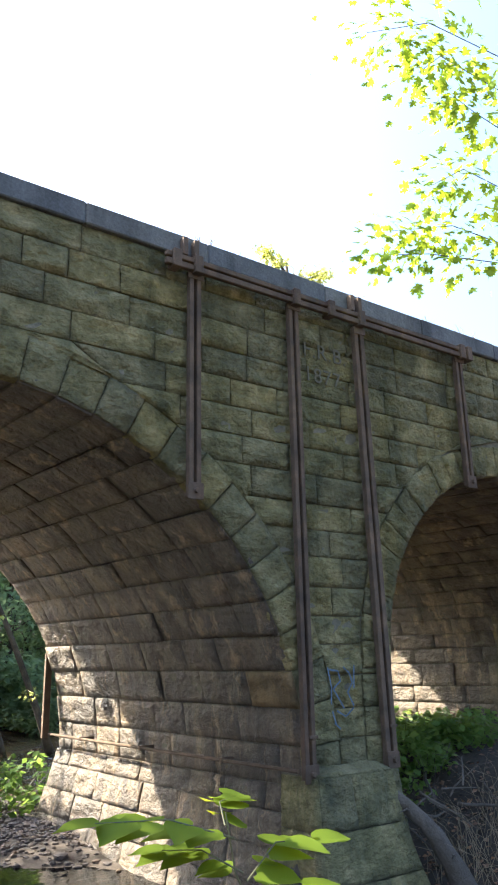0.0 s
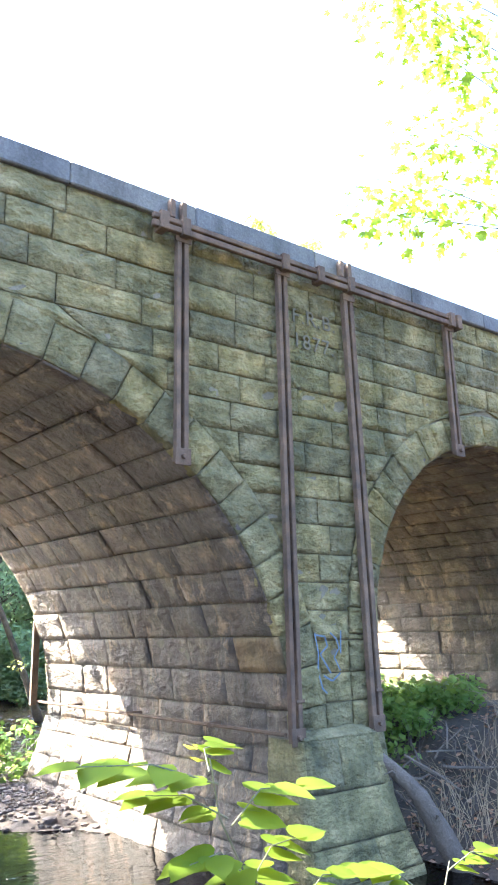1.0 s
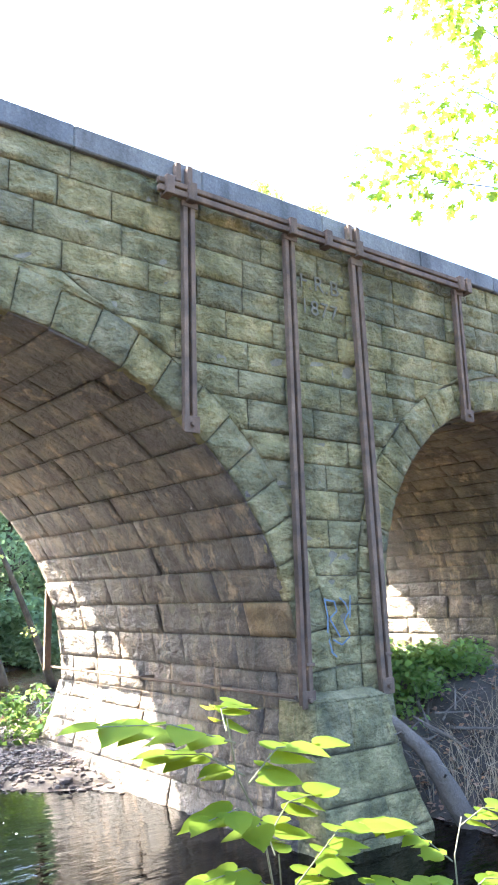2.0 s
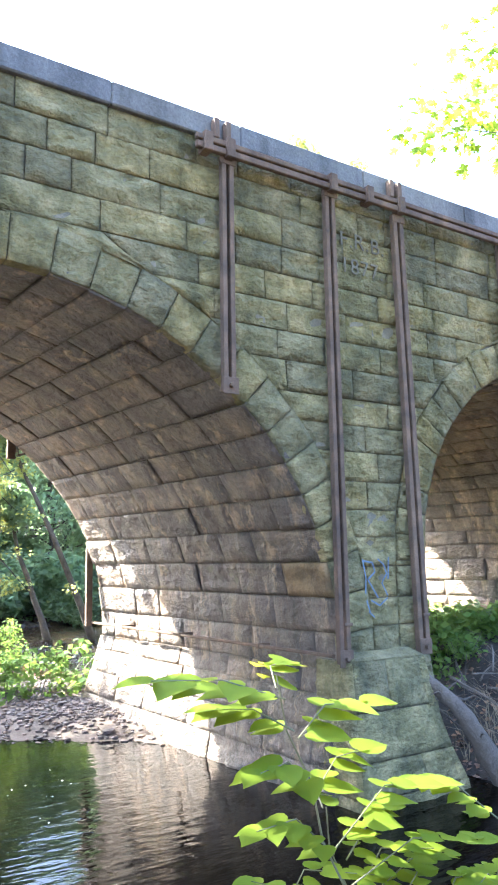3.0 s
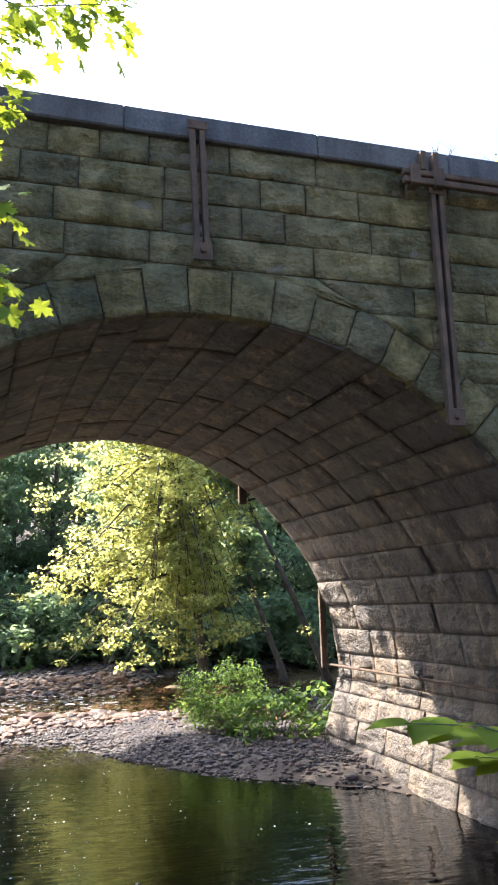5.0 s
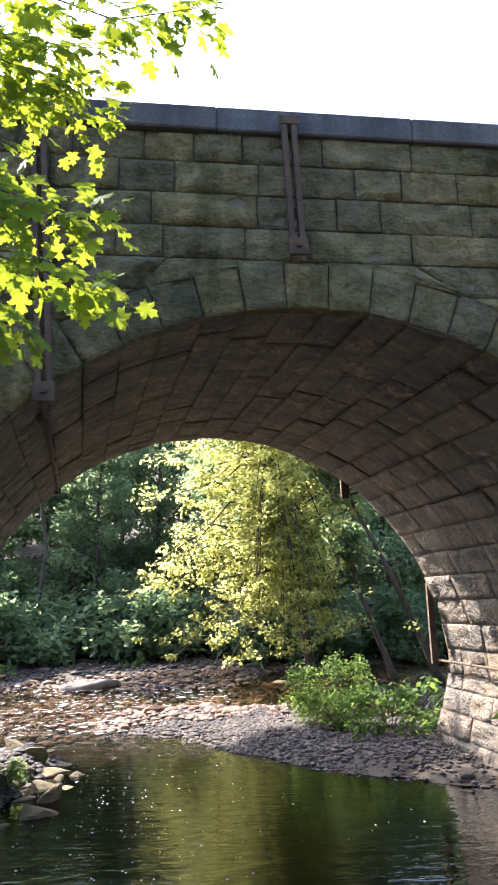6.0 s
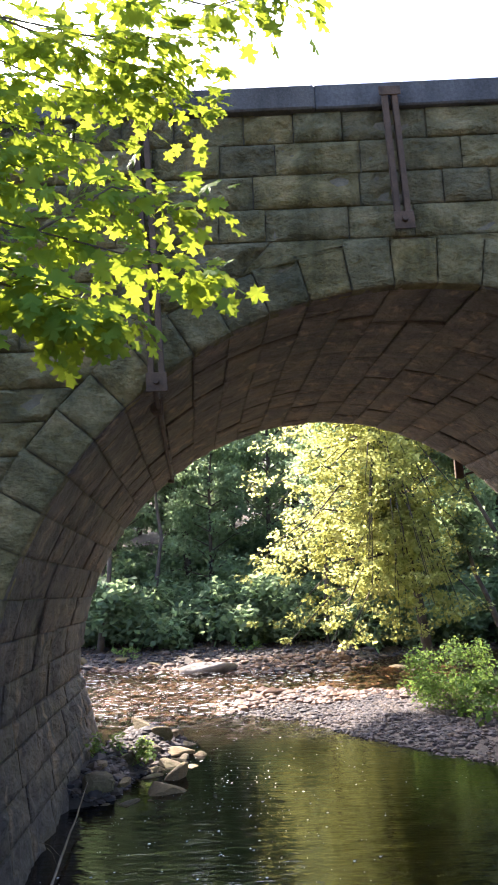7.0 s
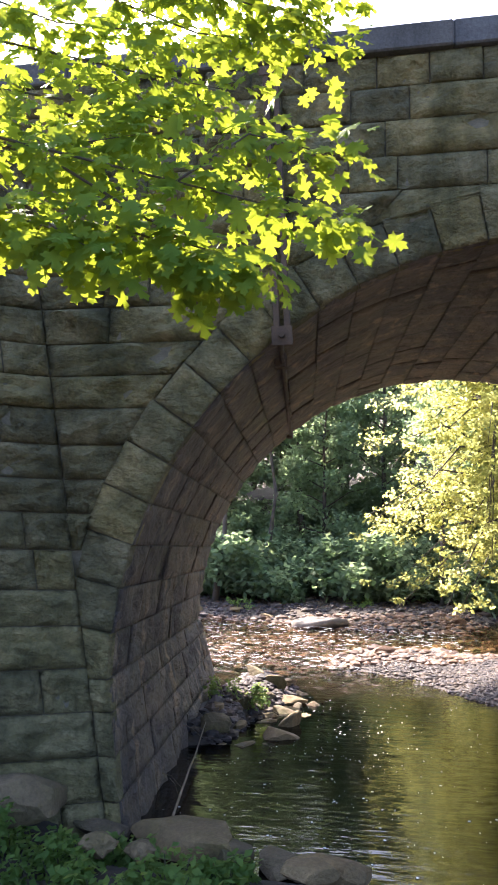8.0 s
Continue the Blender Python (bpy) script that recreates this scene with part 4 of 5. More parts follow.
# undergrowth along the far bank
ur = random.Random(12)
first = []
for k in range(4):
    cs = [(ur.uniform(-1.3, 1.3), ur.uniform(-0.8, 0.8), ur.uniform(0.3, 1.7), ur.uniform(0.35, 0.6)) for _ in range(16)]
    b = make_bush("bush", "dense dark green undergrowth bush on the far bank", 0, 0, cs, 150, 0.22, LEAF_DARK, stems=False, group="undergrowth on the far bank", seed=k, z=0)
    first.append(b)
for k in range(150):
    x, y = -14 + 34 * ((k * 0.618) % 1.0) + ur.uniform(-0.4, 0.4), (25.2 + 3.5 * ur.random()) if k % 2 else ur.uniform(28, 40)
    m = pose(x, y, ground_z(x, y) - 0.05, 0, 0, ur.uniform(0, 360)) @ Matrix.Scale(ur.uniform(0.8, 1.5), 4)
    if k < 4:
        first[k].matrix_basis = m
    else:
        copy_thing(first[k % 4], m).scale = m.to_scale()

# the bush on the gravel bar
br = random.Random(4)
cs = [(br.uniform(-1.25, 0.3), br.uniform(-0.5, 0.7), br.uniform(0.2, 1.15), 0.28) for _ in range(34)]
make_bush("bush", "light green feathery bush growing on the gravel bar", 2.75, 8.3, cs, 130, 0.068, LEAF_BUSH, seed=7)
cs = [(br.uniform(-0.8, 1.2), br.uniform(-0.7, 0.4), br.uniform(0.15, 0.75), 0.24) for _ in range(26)]
make_bush("bush", "broad-leaved green bush at the edge of the gravel bar", 3.05, 7.3, cs, 34, 0.14, LEAF_BUSH, seed=8)
for x, y, w in ((-3.25, 5.0, 0.45), (-6.6, 22.6, 0.6), (-2.0, 23.4, 0.5), (-3.35, -1.0, 0.24), (-4.1, -1.2, 0.3), (-2.55, -1.05, 0.24), (-3.7, -0.95, 0.28), (-2.95, -1.2, 0.26), (-3.05, -0.55, 0.16), (-3.3, -1.45, 0.3), (-2.2, -0.85, 0.14)):
    cs = [(br.uniform(-w, w), br.uniform(-w, w), br.uniform(0.0, w * 0.6), 0.12) for _ in range(12)]
    make_bush("weed_clump", "low green weeds growing among the stones", x, y, cs, 46, 0.07, LEAF_SHRUB, seed=int(x * 10) + 60, group="weed clumps", category="weeds")


# ---- beyond the second arch ----
sr = random.Random(14)
for k in range(15):
    x, y = 6.4 + 6.2 * ((k * 0.618) % 1.0), sr.uniform(1.2, 6.4) if k % 3 else sr.uniform(6.8, 9.5)
    w, h = sr.uniform(0.4, 0.8), sr.uniform(0.3, 0.75) + (0.8 if y > 4.5 else 0)
    cs = [(sr.uniform(-w, w), sr.uniform(-w, w) * 0.7, sr.uniform(0.1, h), 0.26) for _ in range(15)]
    make_bush("bush", "leafy green bush on the leaf-littered bank under the side arch", x, y, cs, 55, 0.12, LEAF_SHRUB if k % 4 else LEAF_DARK, group="bushes under the side arch", seed=100 + k)
for x, y in ((6.5, -1.3), (7.6, -0.6), (8.8, 0.2)):
    cs = [(sr.uniform(-0.4, 0.4), sr.uniform(-0.3, 0.3), sr.uniform(0.1, 0.45), 0.2) for _ in range(12)]
    make_bush("bush", "small leafy bush among dry stems on the bank", x, y, cs, 36, 0.1, LEAF_BUSH, group="small bushes on the bank", seed=140)


def branch(name, label, pts, radii, mat, category, group="", twigs=0, seed=0):
    """A bare log or bough with broken side twigs."""
    r = random.Random(seed)
    thing = tagged(new(name), label, category, group)
    thing.location = pts[0]
    bm = bmesh.new()
    pts = [Vector(p) for p in pts]
    fine, rad = [], []
    for i in range(len(pts) - 1):
        for k in range(4):
            fine.append(pts[i].lerp(pts[i + 1], k / 4) + Vector((r.gauss(0, 1), r.gauss(0, 1), r.gauss(0, 1))) * radii[i] * 0.15)
            rad.append((radii[i] + (radii[i + 1] - radii[i]) * k / 4) * r.uniform(0.88, 1.1))
    fine.append(pts[-1])
    rad.append(radii[-1])
    tube(bm, fine, rad, 10)
    ob = part("trunk", bm, mat, thing, smooth=True)
    for k in range(twigs):
        p = fine[r.randrange(1, len(fine))]
        d = Vector((r.gauss(0, 1), r.gauss(0, 1), abs(r.gauss(0, 0.8)))).normalized() * r.uniform(0.25, 0.7)
        bm = bmesh.new()
        tube(bm, [p, p + d * 0.5 + Vector((0, 0, 0.04)), p + d], [min(radii[-1] * 0.35, 0.014), min(radii[-1] * 0.25, 0.009), 0.003], 6)
        part("twig", bm, mat, thing)
    return thing


branch("log", "grey barkless log leaning against the pier foot", [(5.0, -0.12, 1.2), (5.3, -0.4, 0.85), (5.6, -0.5, 0.35), (5.98, -0.6, -0.42)], [0.05, 0.09, 0.12, 0.14], DRIFT, "log", twigs=5, seed=1)
branch("log", "fallen log lying across the bank under the side arch", [(7.6, 2.0, 1.1), (9.0, 1.9, 1.22), (11.4, 1.6, 1.2)], [0.06, 0.08, 0.1], DRIFT, "log", twigs=2, seed=2)
branch("log", "fallen log lying across the bank under the side arch", [(8.2, 1.2, 0.98), (9.6, 0.9, 1.1), (11.5, 0.5, 1.2)], [0.07, 0.1, 0.12], DRIFT, "log", twigs=2, seed=3)
for k in range(16):
    a = (5.15 + 0.09 * k, 0.15 - 0.12 * (k % 4), 0.75 + 0.12 * (k % 4))
    b = (a[0] + sr.uniform(-0.2, 0.7), a[1] + sr.uniform(-0.6, 0.3), a[2] + sr.uniform(-0.45, 0.35))
    c = tuple((u + v) / 2 + sr.uniform(-0.09, 0.09) for u, v in zip(a, b))
    w = sr.uniform(0.008, 0.022)
    branch("driftwood_branch", "bleached driftwood branch caught beside the pier", [a, c, b], [w, w * 0.8, w * 0.4], DRIFT, "branch", "driftwood beside the pier", twigs=3, seed=20 + k)

branch("driftwood_branch", "thin pale branch lying along the foot of the side wall", [(-2.98, 0.5, 0.03), (-3.1, 1.4, 0.1), (-3.22, 2.3, 0.12), (-3.3, 3.1, 0.28)], [0.014, 0.012, 0.009, 0.005], DRY, "branch", twigs=4, seed=44)


def stem_patch(label, x0, x1, y0, y1, n, seed, mat, hmin=0.3, hmax=0.9):
    r = random.Random(seed)
    bm = bmesh.new()
    for _ in range(n):
        x, y = r.uniform(x0, x1), r.uniform(y0, y1)
        z = ground_z(x, y)
        h = r.uniform(hmin, hmax)
        dx, dy = r.gauss(0, 0.55) * h, r.gauss(0, 0.55) * h
        tube(bm, [(x, y, z - 0.05), (x + dx * 0.4, y + dy * 0.4, z + h * 0.6), (x + dx, y + dy, z + h * r.uniform(0.75, 1))], [0.0045, 0.0035, 0.0015], 4)
    return tagged(part("dry_stems", bm, mat), label, "dry stems", kind="stuff")


stem_patch("tangle of dry brown stems on the bank beside the pier", 5.9, 8.2, -2.2, 0.4, 520, 5, DRY, 0.2, 0.8)


def litter(name, label, n, place, size, seed, mat):
    r = np.random.RandomState(seed)
    pts = [place(r) for _ in range(n)]
    cs = [(x, y, ground_z(x, y) + 0.02) for x, y in pts]
    v, f = leaf_cloud(cs, [0.01] * n, 1, size, seed, tilt=0.35)
    ob = new(name, leaf_mesh(name, v, f, mat))
    return tagged(ob, label, "leaf litter", kind="stuff")


LITTER = surface("dead_leaves", [(0.3, (0.1, 0.055, 0.03)), (0.6, (0.22, 0.13, 0.075)), (0.8, (0.34, 0.22, 0.14))], 9, 40, 0.8, 0.2, vary=0.5, per="island")
litter("leaf_litter", "brown fallen leaves covering the bank", 9000, lambda r: (r.uniform(5, 12.5), r.uniform(-2, 8)), 0.085, 3, LITTER)
litter("leaf_litter", "brown fallen leaves on the far bank", 5000, lambda r: (r.uniform(-10, 14), r.uniform(22.5, 30)), 0.1, 4, LITTER)


# ---- weeds on the coping ----
def coping_weed(x, h, seed, mat, n=7):
    r = random.Random(seed)
    thing = tagged(new("coping_weed"), "thin pale dry weed growing on the bridge coping", "weed", "weeds on the coping")
    thing.location = (x, 0.02, 7.04)
    bm = bmesh.new()
    for _ in range(n):
        d = Vector((r.gauss(0, 0.3), r.gauss(-0.05, 0.2), 1)) * h * r.uniform(0.5, 1)
        b = Vector((x + r.uniform(-0.05, 0.05), r.uniform(-0.05, 0.1), 7.03))
        tube(bm, [b, b + d * 0.6, b + d + Vector((r.gauss(0, 0.3) * h, 0, -0.1 * h))], [0.004, 0.003, 0.001], 4)
    part("stalks", bm, mat, thing)


for k, (x, h) in enumerate(((-1.68, 0.42), (-1.6, 0.3), (-0.5, 0.12), (-0.2, 0.08), (0.42, 0.06), (2.75, 0.22), (2.95, 0.2), (3.4, 0.15), (4.2, 0.2), (4.3, 0.16), (5.3, 0.1), (6.6, 0.14), (7.3, 0.2), (7.6, 0.16))):
    coping_weed(x, h, k, DRY)


# ---- maple boughs ----
def maple_leaf_mesh(name, seed):
    """A five-lobed toothed leaf, slightly cupped, its stalk end at the origin and its tip along +x."""
    r = random.Random(seed)
    half = [(0.0, 0.0), (-0.13, 0.2), (-0.02, 0.27), (-0.06, 0.46), (0.12, 0.37), (0.2, 0.31), (0.32, 0.45), (0.39, 0.63), (0.5, 0.5), (0.55, 0.4), (0.49, 0.17), (0.66, 0.24), (0.78, 0.28), (0.82, 0.12), (1.0, 0.0)]
    pts = half + [(x, -y) for x, y in half[-2:0:-1]]
    verts = [(0.32, 0, 0.0)] + [(x * r.uniform(0.94, 1.06), y * r.uniform(0.92, 1.08), -0.28 * y * y - 0.1 * x * x + r.uniform(-0.015, 0.015)) for x, y in pts]
    n = len(pts)
    faces = [(0, 1 + k, 1 + (k + 1) % n) for k in range(n)]
    me = bpy.data.meshes.new(name)
    me.from_pydata(verts, [], faces)
    me.materials.append(LEAF_MAPLE)
    me.polygons.foreach_set("use_smooth", [True] * len(me.polygons))
    return me


def oval_leaf_mesh(name, seed, mat):
    """A broad pointed leaf with a heart-shaped foot and a folded midrib."""
    r = random.Random(seed)
    half = [(0.0, 0.0), (-0.05, 0.16), (0.02, 0.33), (0.2, 0.42), (0.45, 0.39), (0.7, 0.24), (0.88, 0.08), (1.0, 0.0)]
    pts = half + [(x, -y) for x, y in half[-2:0:-1]]
    verts = [(0.35, 0, -0.03)] + [(x * r.uniform(0.96, 1.04), y * r.uniform(0.94, 1.06), 0.14 * abs(y) - 0.12 * x * x + r.uniform(-0.01, 0.01)) for x, y in pts]
    n = len(pts)
    me = bpy.data.meshes.new(name)
    me.from_pydata(verts, [], [(0, 1 + k, 1 + (k + 1) % n) for k in range(n)])
    me.materials.append(mat)
    me.polygons.foreach_set("use_smooth", [True] * len(me.polygons))
    return me


MAPLE = [maple_leaf_mesh("leaf", k) for k in range(4)]
KNOT = [oval_leaf_mesh("leaf", k, LEAF_KNOT) for k in range(3)]


def bent(a, b, c, u):
    a, b, c = Vector(a), Vector(b), Vector(c)
    return a.lerp(b, u * 2) if u < 0.5 else b.lerp(c, u * 2 - 1)


def leafy_boughs(thing, twigs, meshes, count, size, spread, r, face, limit, twig_r=0.007, mat=BARK, droop=0.45, loose=0.35):
    """Twigs with leaves on short stalks; the first ones as parts of their own, the rest joined."""
    made, rest_v, rest_f = 0, [], []
    for a, b, c in twigs:
        bm = bmesh.new()
        tube(bm, [bent(a, b, c, u / 6) for u in range(7)], [twig_r * (1 - 0.12 * u) for u in range(7)], 6)
        part("twig", bm, mat, thing)
        way = (Vector(c) - Vector(a)).normalized()
        for k in range(count):
            p = bent(a, b, c, min(1.0, 0.06 + 0.96 * (k + r.random()) / count))
            out = Vector((r.gauss(0, 1), r.gauss(0, 0.9), r.gauss(-0.25, 0.75) if droop else r.gauss(0, 0.3)))
            p = p + out * spread
            x = (out.normalized() * 0.8 + way * 0.5 + Vector((0, 0, -droop))).normalized()
            if not droop:
                x = Vector((x.x, x.y * 0.8, x.z * 0.12 - 0.12)).normalized()
            up = (Vector(face) + Vector((r.gauss(0, loose), r.gauss(0, loose), r.gauss(0, loose)))).normalized()
            y = up.cross(x).normalized()
            z = x.cross(y)
            s = size * r.uniform(0.55, 1.15)
            m = Matrix(((x.x, y.x, z.x, p.x), (x.y, y.y, z.y, p.y), (x.z, y.z, z.z, p.z), (0, 0, 0, 1))) @ Matrix.Scale(s, 4)
            me = r.choice(meshes)
            if made < limit:
                ob = new("leaf", me)
                ob.matrix_world = m
                ob.parent = thing
                ob.matrix_parent_inverse = thing.matrix_basis.inverted()
                made += 1
            else:
                base = sum(len(v) for v in rest_v)
                rest_v.append(np.array([(m @ v.co)[:] for v in me.vertices]))
                rest_f += [[i + base for i in f.vertices] for f in me.polygons]
    if rest_v:
        v = np.concatenate(rest_v)
        off = np.array(thing.location)
        ob = new("foliage", leaf_mesh("foliage", v - off, rest_f, meshes[0].materials[0]))
        ob.parent = thing
        tagged(ob, kind="stuff")


mr = random.Random(31)
maple = tagged(new("maple_tree"), "maple tree with sunlit yellow-green lobed leaves on low boughs", "tree")
maple.location = (-6.2, -4.6, 0.7)
bm = bmesh.new()
tube(bm, [(-6.2, -4.6, 0.4), (-6.1, -4.5, 2.5), (-6.2, -4.3, 4.5), (-6.0, -4.2, 7.0), (-6.1, -4.0, 10)], [0.24, 0.19, 0.16, 0.12, 0.05], 12)
part("trunk", bm, BARK, maple, smooth=True)
for pts, rad in ((((-6.15, -4.4, 3.6), (-4.4, -3.9, 4.15), (-2.94, -3.4, 4.15)), 0.035), (((-6.1, -4.3, 4.2), (-4.6, -3.6, 4.9), (-3.1, -3.1, 4.85)), 0.04), (((-6.1, -4.3, 4.8), (-4.6, -3.3, 5.4), (-2.8, -2.9, 5.3)), 0.045)):
    bm = bmesh.new()
    tube(bm, [bent(*pts, u / 6) for u in range(7)], [rad * (1 - 0.11 * u) for u in range(7)], 8)
    part("limb", bm, BARK, maple, smooth=True)
LOW = [((-2.94, -3.4, 4.15), (-1.81, -3.0, 3.96), (-1.25, -2.74, 3.88)), ((-2.58, -3.26, 4.04), (-2.01, -3.1, 3.7), (-1.66, -2.9, 3.64)), ((-2.11, -3.1, 3.98), (-1.76, -3.0, 4.27), (-1.35, -2.81, 4.23)), ((-2.77, -3.39, 3.88), (-2.5, -3.27, 3.68), (-2.36, -3.15, 3.64)), ((-2.35, -3.14, 3.79), (-2.0, -3.05, 3.68), (-1.97, -2.91, 3.56)), ((-2.97, -3.31, 3.75), (-2.75, -3.21, 3.81), (-2.62, -3.14, 3.78))]
HIGH = [((-3.18, -3.11, 4.87), (-2.38, -2.78, 4.8), (-1.87, -2.61, 4.75)), ((-2.8, -2.95, 5.27), (-2.14, -2.59, 5.15), (-1.34, -2.25, 5.2)), ((-3.14, -3.14, 4.57), (-2.48, -2.9, 4.54), (-2.19, -2.78, 4.51)), ((-2.38, -2.85, 5.36), (-1.82, -2.61, 5.26), (-1.47, -2.45, 5.28)), ((-3.03, -3.29, 4.31), (-2.65, -3.14, 4.2), (-2.33, -2.96, 4.34)), ((-3.18, -3.15, 5.08), (-2.77, -2.97, 4.99), (-2.24, -2.77, 5.02)), ((-1.97, -2.85, 5.61), (-1.28, -2.65, 5.56), (-0.8, -2.72, 5.62)), ((-2.6, -2.9, 5.4), (-1.9, -2.7, 5.35), (-1.3, -2.55, 5.45))]
leafy_boughs(maple, LOW, MAPLE, 125, 0.108, 0.085, mr, (0.15, -0.8, 0.5), 300, droop=0.2, loose=0.25)
leafy_boughs(maple, HIGH, MAPLE, 190, 0.098, 0.115, mr, (0.15, -0.7, 0.6), 0, droop=0.2, loose=0.35)

right_maple = tagged(new("maple_tree"), "maple tree with sunlit leaves hanging over the bridge parapet", "tree")
right_maple.location = (9.5, -3.2, 1.0)
bm = bmesh.new()
tube(bm, [(9.5, -3.2, 0.6), (9.4, -3.1, 3.0), (9.2, -3.0, 6.0), (9.0, -3.0, 9.0), (8.8, -2.9, 12)], [0.28, 0.22, 0.18, 0.12, 0.05], 12)
part("trunk", bm, BARK, right_maple, smooth=True)
RIGHT = [((5.6, -3.3, 7.9), (3.56, -2.89, 8.12), (3.18, -2.47, 8.15)), ((5.6, -3.1, 7.6), (3.77, -2.82, 7.91), (3.69, -2.61, 7.84)), ((5.6, -2.9, 7.3), (4.2, -2.81, 7.48), (4.0, -2.73, 7.64)), ((5.6, -2.7, 6.9), (4.35, -2.5, 7.1), (4.19, -2.2, 7.02)), ((5.7, -2.6, 6.4), (4.48, -2.2, 6.67), (4.07, -1.73, 6.72)), ((5.7, -2.5, 6.4), (4.42, -1.92, 6.47), (4.04, -1.39, 6.6))]
for k, (a, b, c) in enumerate(RIGHT[::2]):
    bm = bmesh.new()
    pts = ((9.2, -3.0, 5.5 + k), (7.4, -3.0, 6.6 + 0.5 * k), a)
    tube(bm, [bent(*pts, u / 6) for u in range(7)], [0.05 * (1 - 0.11 * u) for u in range(7)], 8)
    part("limb", bm, BARK, right_maple, smooth=True)
leafy_boughs(right_maple, RIGHT, MAPLE, 190, 0.1, 0.2, mr, (0.1, -0.5, 0.8), 300)

# ---- knotweed on the near bank ----
knot = tagged(new("knotweed"), "young knotweed with broad bright green leaves on the near bank", "plant")
knot.location = (0.3, -4.55, 0.75)
STEMS = [((0.36, -4.6, 0.45), (0.3, -4.55, 1.55), (0.13, -4.5, 2.1)), ((0.42, -4.5, 0.45), (0.44, -4.45, 1.3), (0.34, -4.42, 1.72)), ((0.6, -4.62, 0.45), (0.82, -4.58, 1.35), (0.98, -4.52, 1.72)), ((0.3, -4.68, 0.45), (0.2, -4.7, 1.3), (0.1, -4.68, 1.66))]
# each spray: foot, bend, tip, count of leaves and their length
SPRAYS = [((0.16, -4.51, 2.04), (-0.04, -4.53, 2.11), (-0.24, -4.55, 2.13), 8, 0.125), ((0.14, -4.5, 2.07), (0.15, -4.46, 2.12), (0.22, -4.42, 2.12), 6, 0.115),
          ((0.19, -4.52, 1.94), (0.3, -4.5, 2.01), (0.47, -4.53, 2.0), 7, 0.12), ((0.18, -4.52, 1.96), (0.08, -4.48, 2.02), (-0.02, -4.46, 2.03), 6, 0.115),
          ((0.23, -4.53, 1.8), (0.33, -4.5, 1.87), (0.44, -4.48, 1.87), 6, 0.115), ((0.23, -4.53, 1.82), (0.13, -4.56, 1.9), (0.02, -4.6, 1.9), 7, 0.105),
          ((0.28, -4.54, 1.66), (0.5, -4.5, 1.77), (0.72, -4.5, 1.74), 10, 0.105), ((0.9, -4.55, 1.62), (0.8, -4.48, 1.72), (0.68, -4.44, 1.74), 7, 0.1),
          ((0.97, -4.53, 1.7), (1.06, -4.55, 1.74), (1.2, -4.6, 1.72), 6, 0.1), ((0.28, -4.54, 1.65), (0.12, -4.6, 1.78), (-0.02, -4.64, 1.79), 8, 0.095),
          ((0.3, -4.55, 1.56), (0.5, -4.6, 1.66), (0.74, -4.64, 1.62), 10, 0.085), ((0.34, -4.42, 1.72), (0.36, -4.36, 1.76), (0.44, -4.3, 1.77), 5, 0.09),
          ((0.4, -4.44, 1.58), (0.54, -4.4, 1.66), (0.66, -4.36, 1.66), 8, 0.085), ((0.14, -4.69, 1.58), (0.02, -4.66, 1.65), (-0.06, -4.62, 1.66), 7, 0.08),
          ((0.16, -4.69, 1.5), (0.3, -4.74, 1.58), (0.46, -4.78, 1.57), 9, 0.078), ((0.42, -4.46, 1.46), (0.6, -4.48, 1.55), (0.78, -4.46, 1.52), 9, 0.08),
          ((0.2, -4.7, 1.38), (0.34, -4.66, 1.5), (0.5, -4.6, 1.48), 9, 0.08), ((0.86, -4.57, 1.45), (0.76, -4.62, 1.52), (0.62, -4.68, 1.52), 7, 0.085),
          ((0.88, -4.56, 1.5), (0.98, -4.6, 1.57), (1.08, -4.66, 1.56), 6, 0.085), ((0.44, -4.45, 1.3), (0.3, -4.4, 1.5), (0.14, -4.36, 1.56), 8, 0.085)]


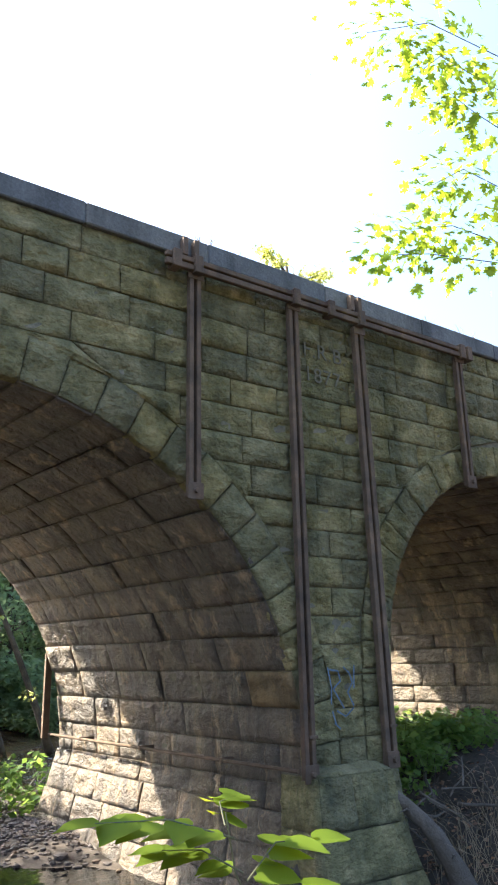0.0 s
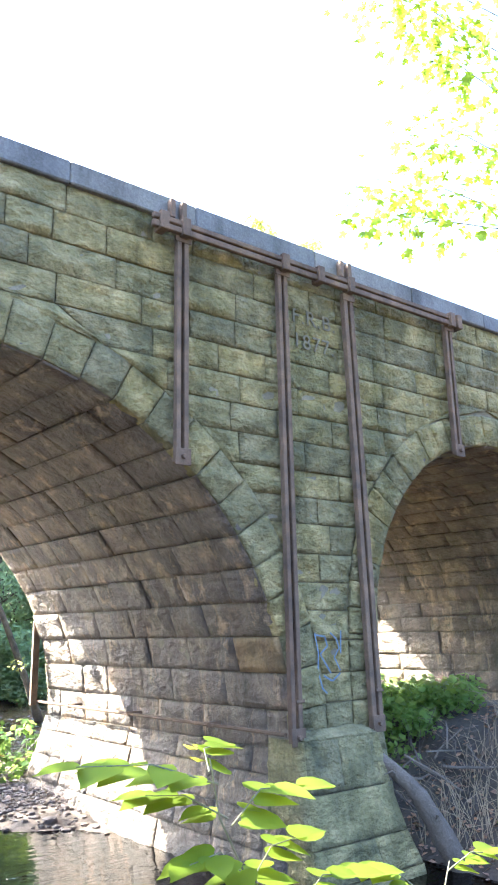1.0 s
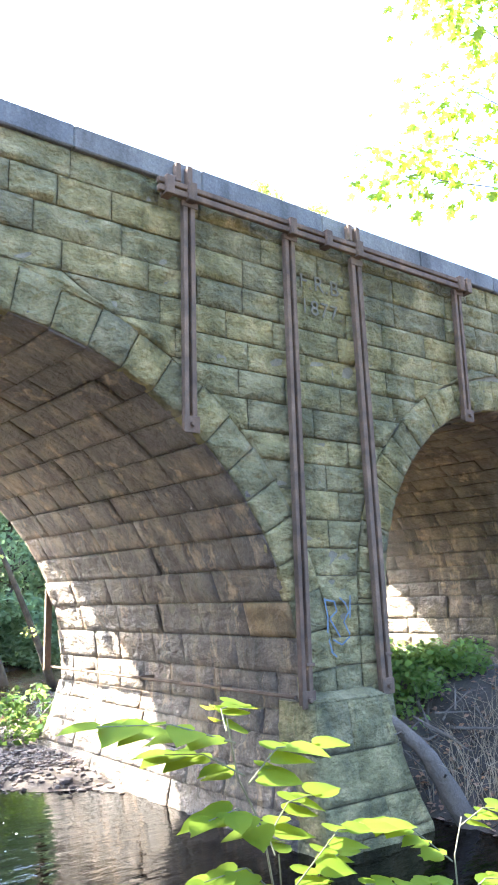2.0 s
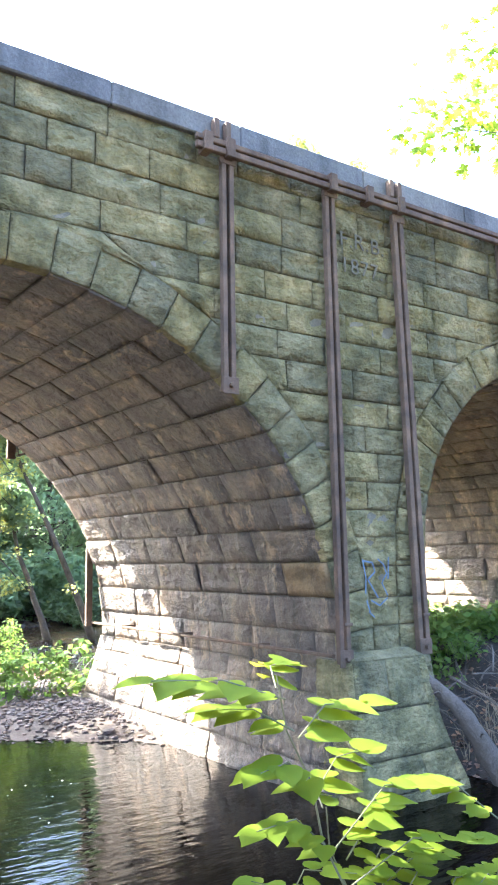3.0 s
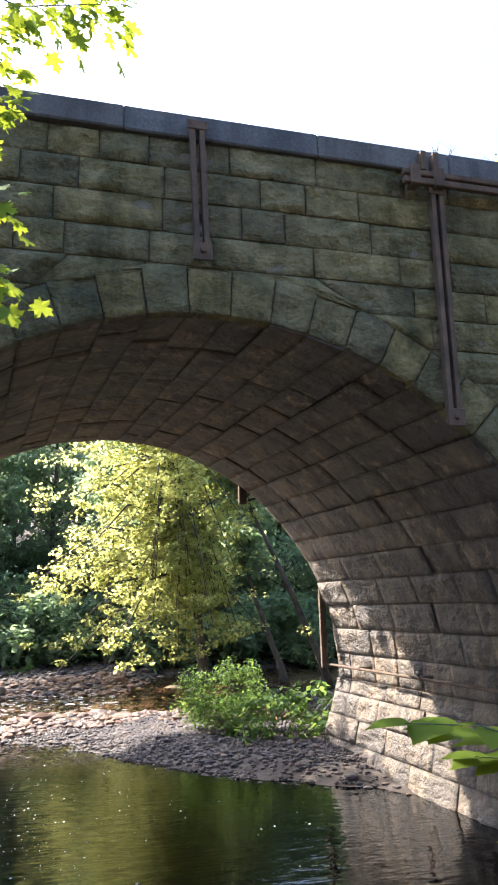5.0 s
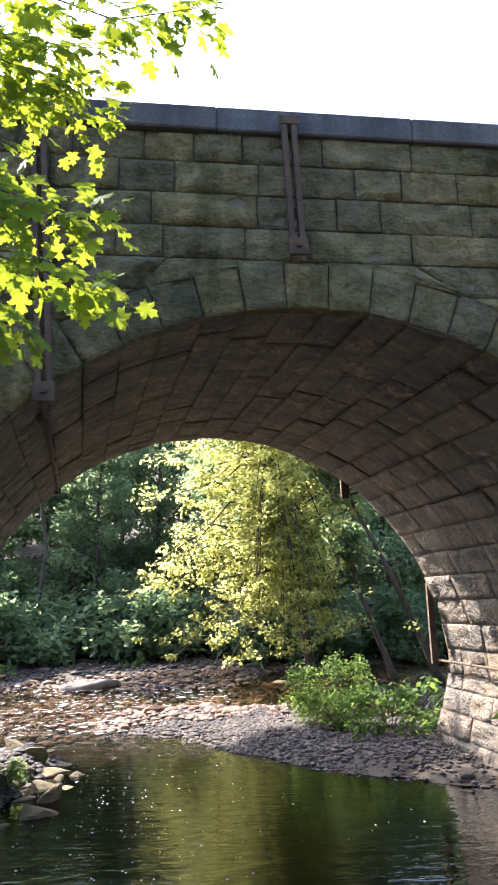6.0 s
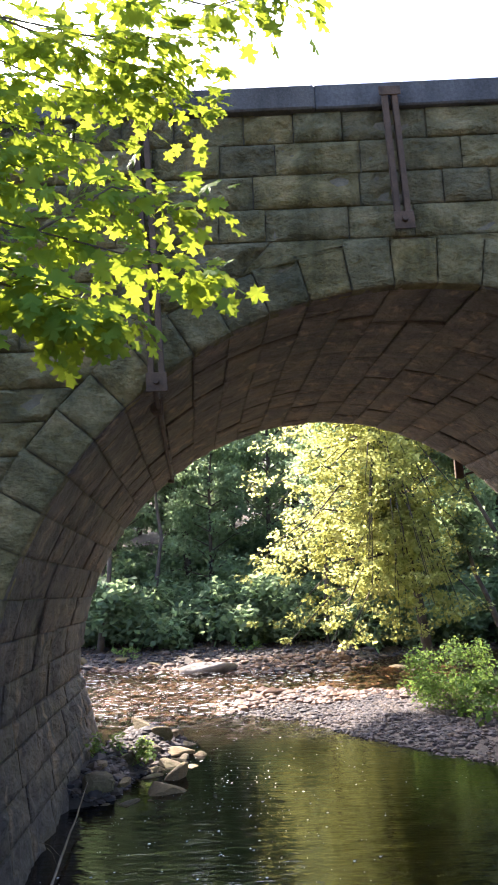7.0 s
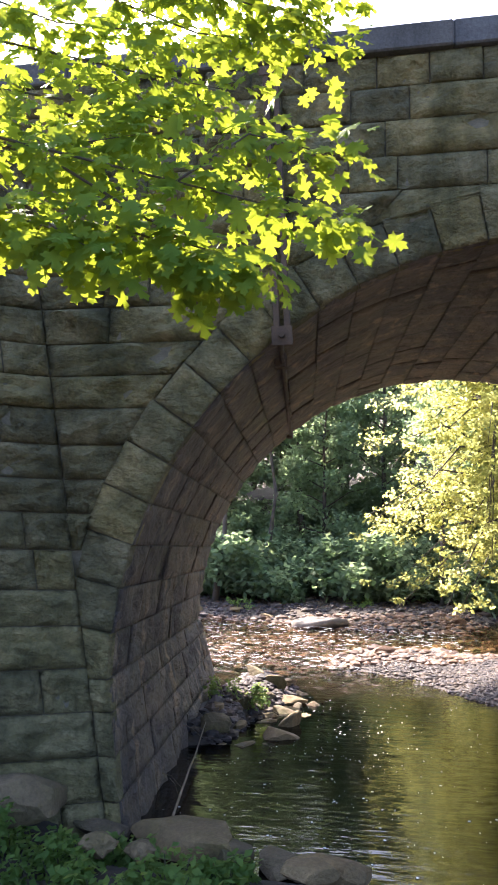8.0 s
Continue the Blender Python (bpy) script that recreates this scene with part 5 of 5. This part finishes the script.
def build_knotweed():
    """Upright stems and flat arching sprays with leaves in two alternate rows."""
    r = random.Random(8)
    for pts in STEMS:
        bm = bmesh.new()
        tube(bm, [bent(*pts, u / 8) + Vector((0.012 * (-1) ** u, 0, 0)) for u in range(9)], [0.0048 * (1 - 0.07 * u) for u in range(9)], 6)
        part("stem", bm, STEM, knot)
    low, rest_v, rest_f = [], [], []
    for k in range(24):                              # the lower, denser sprays
        x, y, z = r.uniform(0.1, 0.9), r.uniform(-4.75, -4.35), r.uniform(1.3, 1.62)
        d = r.choice((-1, 1)) * r.uniform(0.16, 0.3)
        low.append(((x, y, z - 0.1), (x + d * 0.5, y + r.uniform(-0.06, 0.06), z), (x + d, y + r.uniform(-0.1, 0.1), z - 0.01), 7, 0.085))
    for a, b, c, count, size in SPRAYS + low:
        bm = bmesh.new()
        tube(bm, [bent(a, b, c, u / 6) for u in range(7)], [0.0026 * (1 - 0.1 * u) for u in range(7)], 5)
        part("twig", bm, STEM, knot)
        count, size = (int(count * 1.2), size * 0.98) if size > 0.1 else (int(count * 1.6), size * 0.84)
        way = Vector(c) - Vector(a)
        way = Vector((way.x, way.y, 0)).normalized()
        side = Vector((-way.y, way.x, 0))
        for k in range(count):
            u = 0.04 + 0.96 * (k + 0.5 * r.random()) / count
            hand = 1 if k % 2 else -1
            last = k == count - 1
            x = way * (1.0 if last else r.uniform(0.45, 1.0)) + side * hand * (0.15 if last else r.uniform(0.2, 0.75)) + Vector((0, 0, r.gauss(-0.03, 0.06)))
            x.normalize()
            up = Vector((r.gauss(0.0, 0.1), r.gauss(-0.16, 0.1), 1))
            y = up.cross(x).normalized()
            z = x.cross(y)
            p = bent(a, b, c, u) + x * 0.012
            m = Matrix(((x.x, y.x, z.x, p.x), (x.y, y.y, z.y, p.y), (x.z, y.z, z.z, p.z), (0, 0, 0, 1))) @ Matrix.Scale(size * r.uniform(0.75, 1.1), 4)
            me = r.choice(KNOT)
            if size > 0.075:
                ob = new("leaf", me)
                ob.matrix_world = m
                ob.parent = knot
                ob.matrix_parent_inverse = knot.matrix_basis.inverted()
            else:
                base = sum(len(v) for v in rest_v)
                rest_v.append(np.array([(m @ v.co)[:] for v in me.vertices]))
                rest_f.extend([i + base for i in f.vertices] for f in me.polygons)
    ob = new("foliage", leaf_mesh("foliage", np.concatenate(rest_v) - np.array(knot.location), rest_f, LEAF_KNOT))
    ob.parent = knot
    tagged(ob, kind="stuff")


build_knotweed()


# ---- foam on the water ----
def foam():
    r = np.random.RandomState(2)
    v, f = [], []
    for k in range(520):
        x, y = r.normal(-1.6, 0.9), r.uniform(-0.5, 6.5)
        if r.rand() < 0.3:
            x, y = r.uniform(-3, 2), r.uniform(1, 9)
        s = 0.004 + 0.011 * r.rand() ** 3
        a = r.uniform(0, 6.28)
        n = 6
        b = len(v)
        v += [(x + s * math.cos(a + 6.283 * i / n) * r.uniform(0.7, 1.3), y + s * math.sin(a + 6.283 * i / n) * 1.4, 0.004) for i in range(n)]
        f.append(tuple(range(b, b + n)))
    for k in range(900):                            # broken crests in the riffle
        x, y = r.uniform(-7, 1.0), r.uniform(9.5, 19)
        s = 0.02 + 0.05 * r.rand() ** 2
        b = len(v)
        v += [(x + s * 1.6 * math.cos(1.2566 * i) * r.uniform(0.5, 1.3), y + s * 0.6 * math.sin(1.2566 * i), 0.045) for i in range(5)]
        f.append(tuple(range(b, b + 5)))
    white = surface("foam", [(0.3, (0.6, 0.6, 0.56)), (0.7, (0.8, 0.8, 0.77))], 30, 90, 0.7, 0.1)
    ob = mesh_object("foam_flecks", v, f, white, at=(0, 0, 0))
    tagged(ob, "white foam flecks drifting on the dark water", "foam", kind="stuff")


foam()
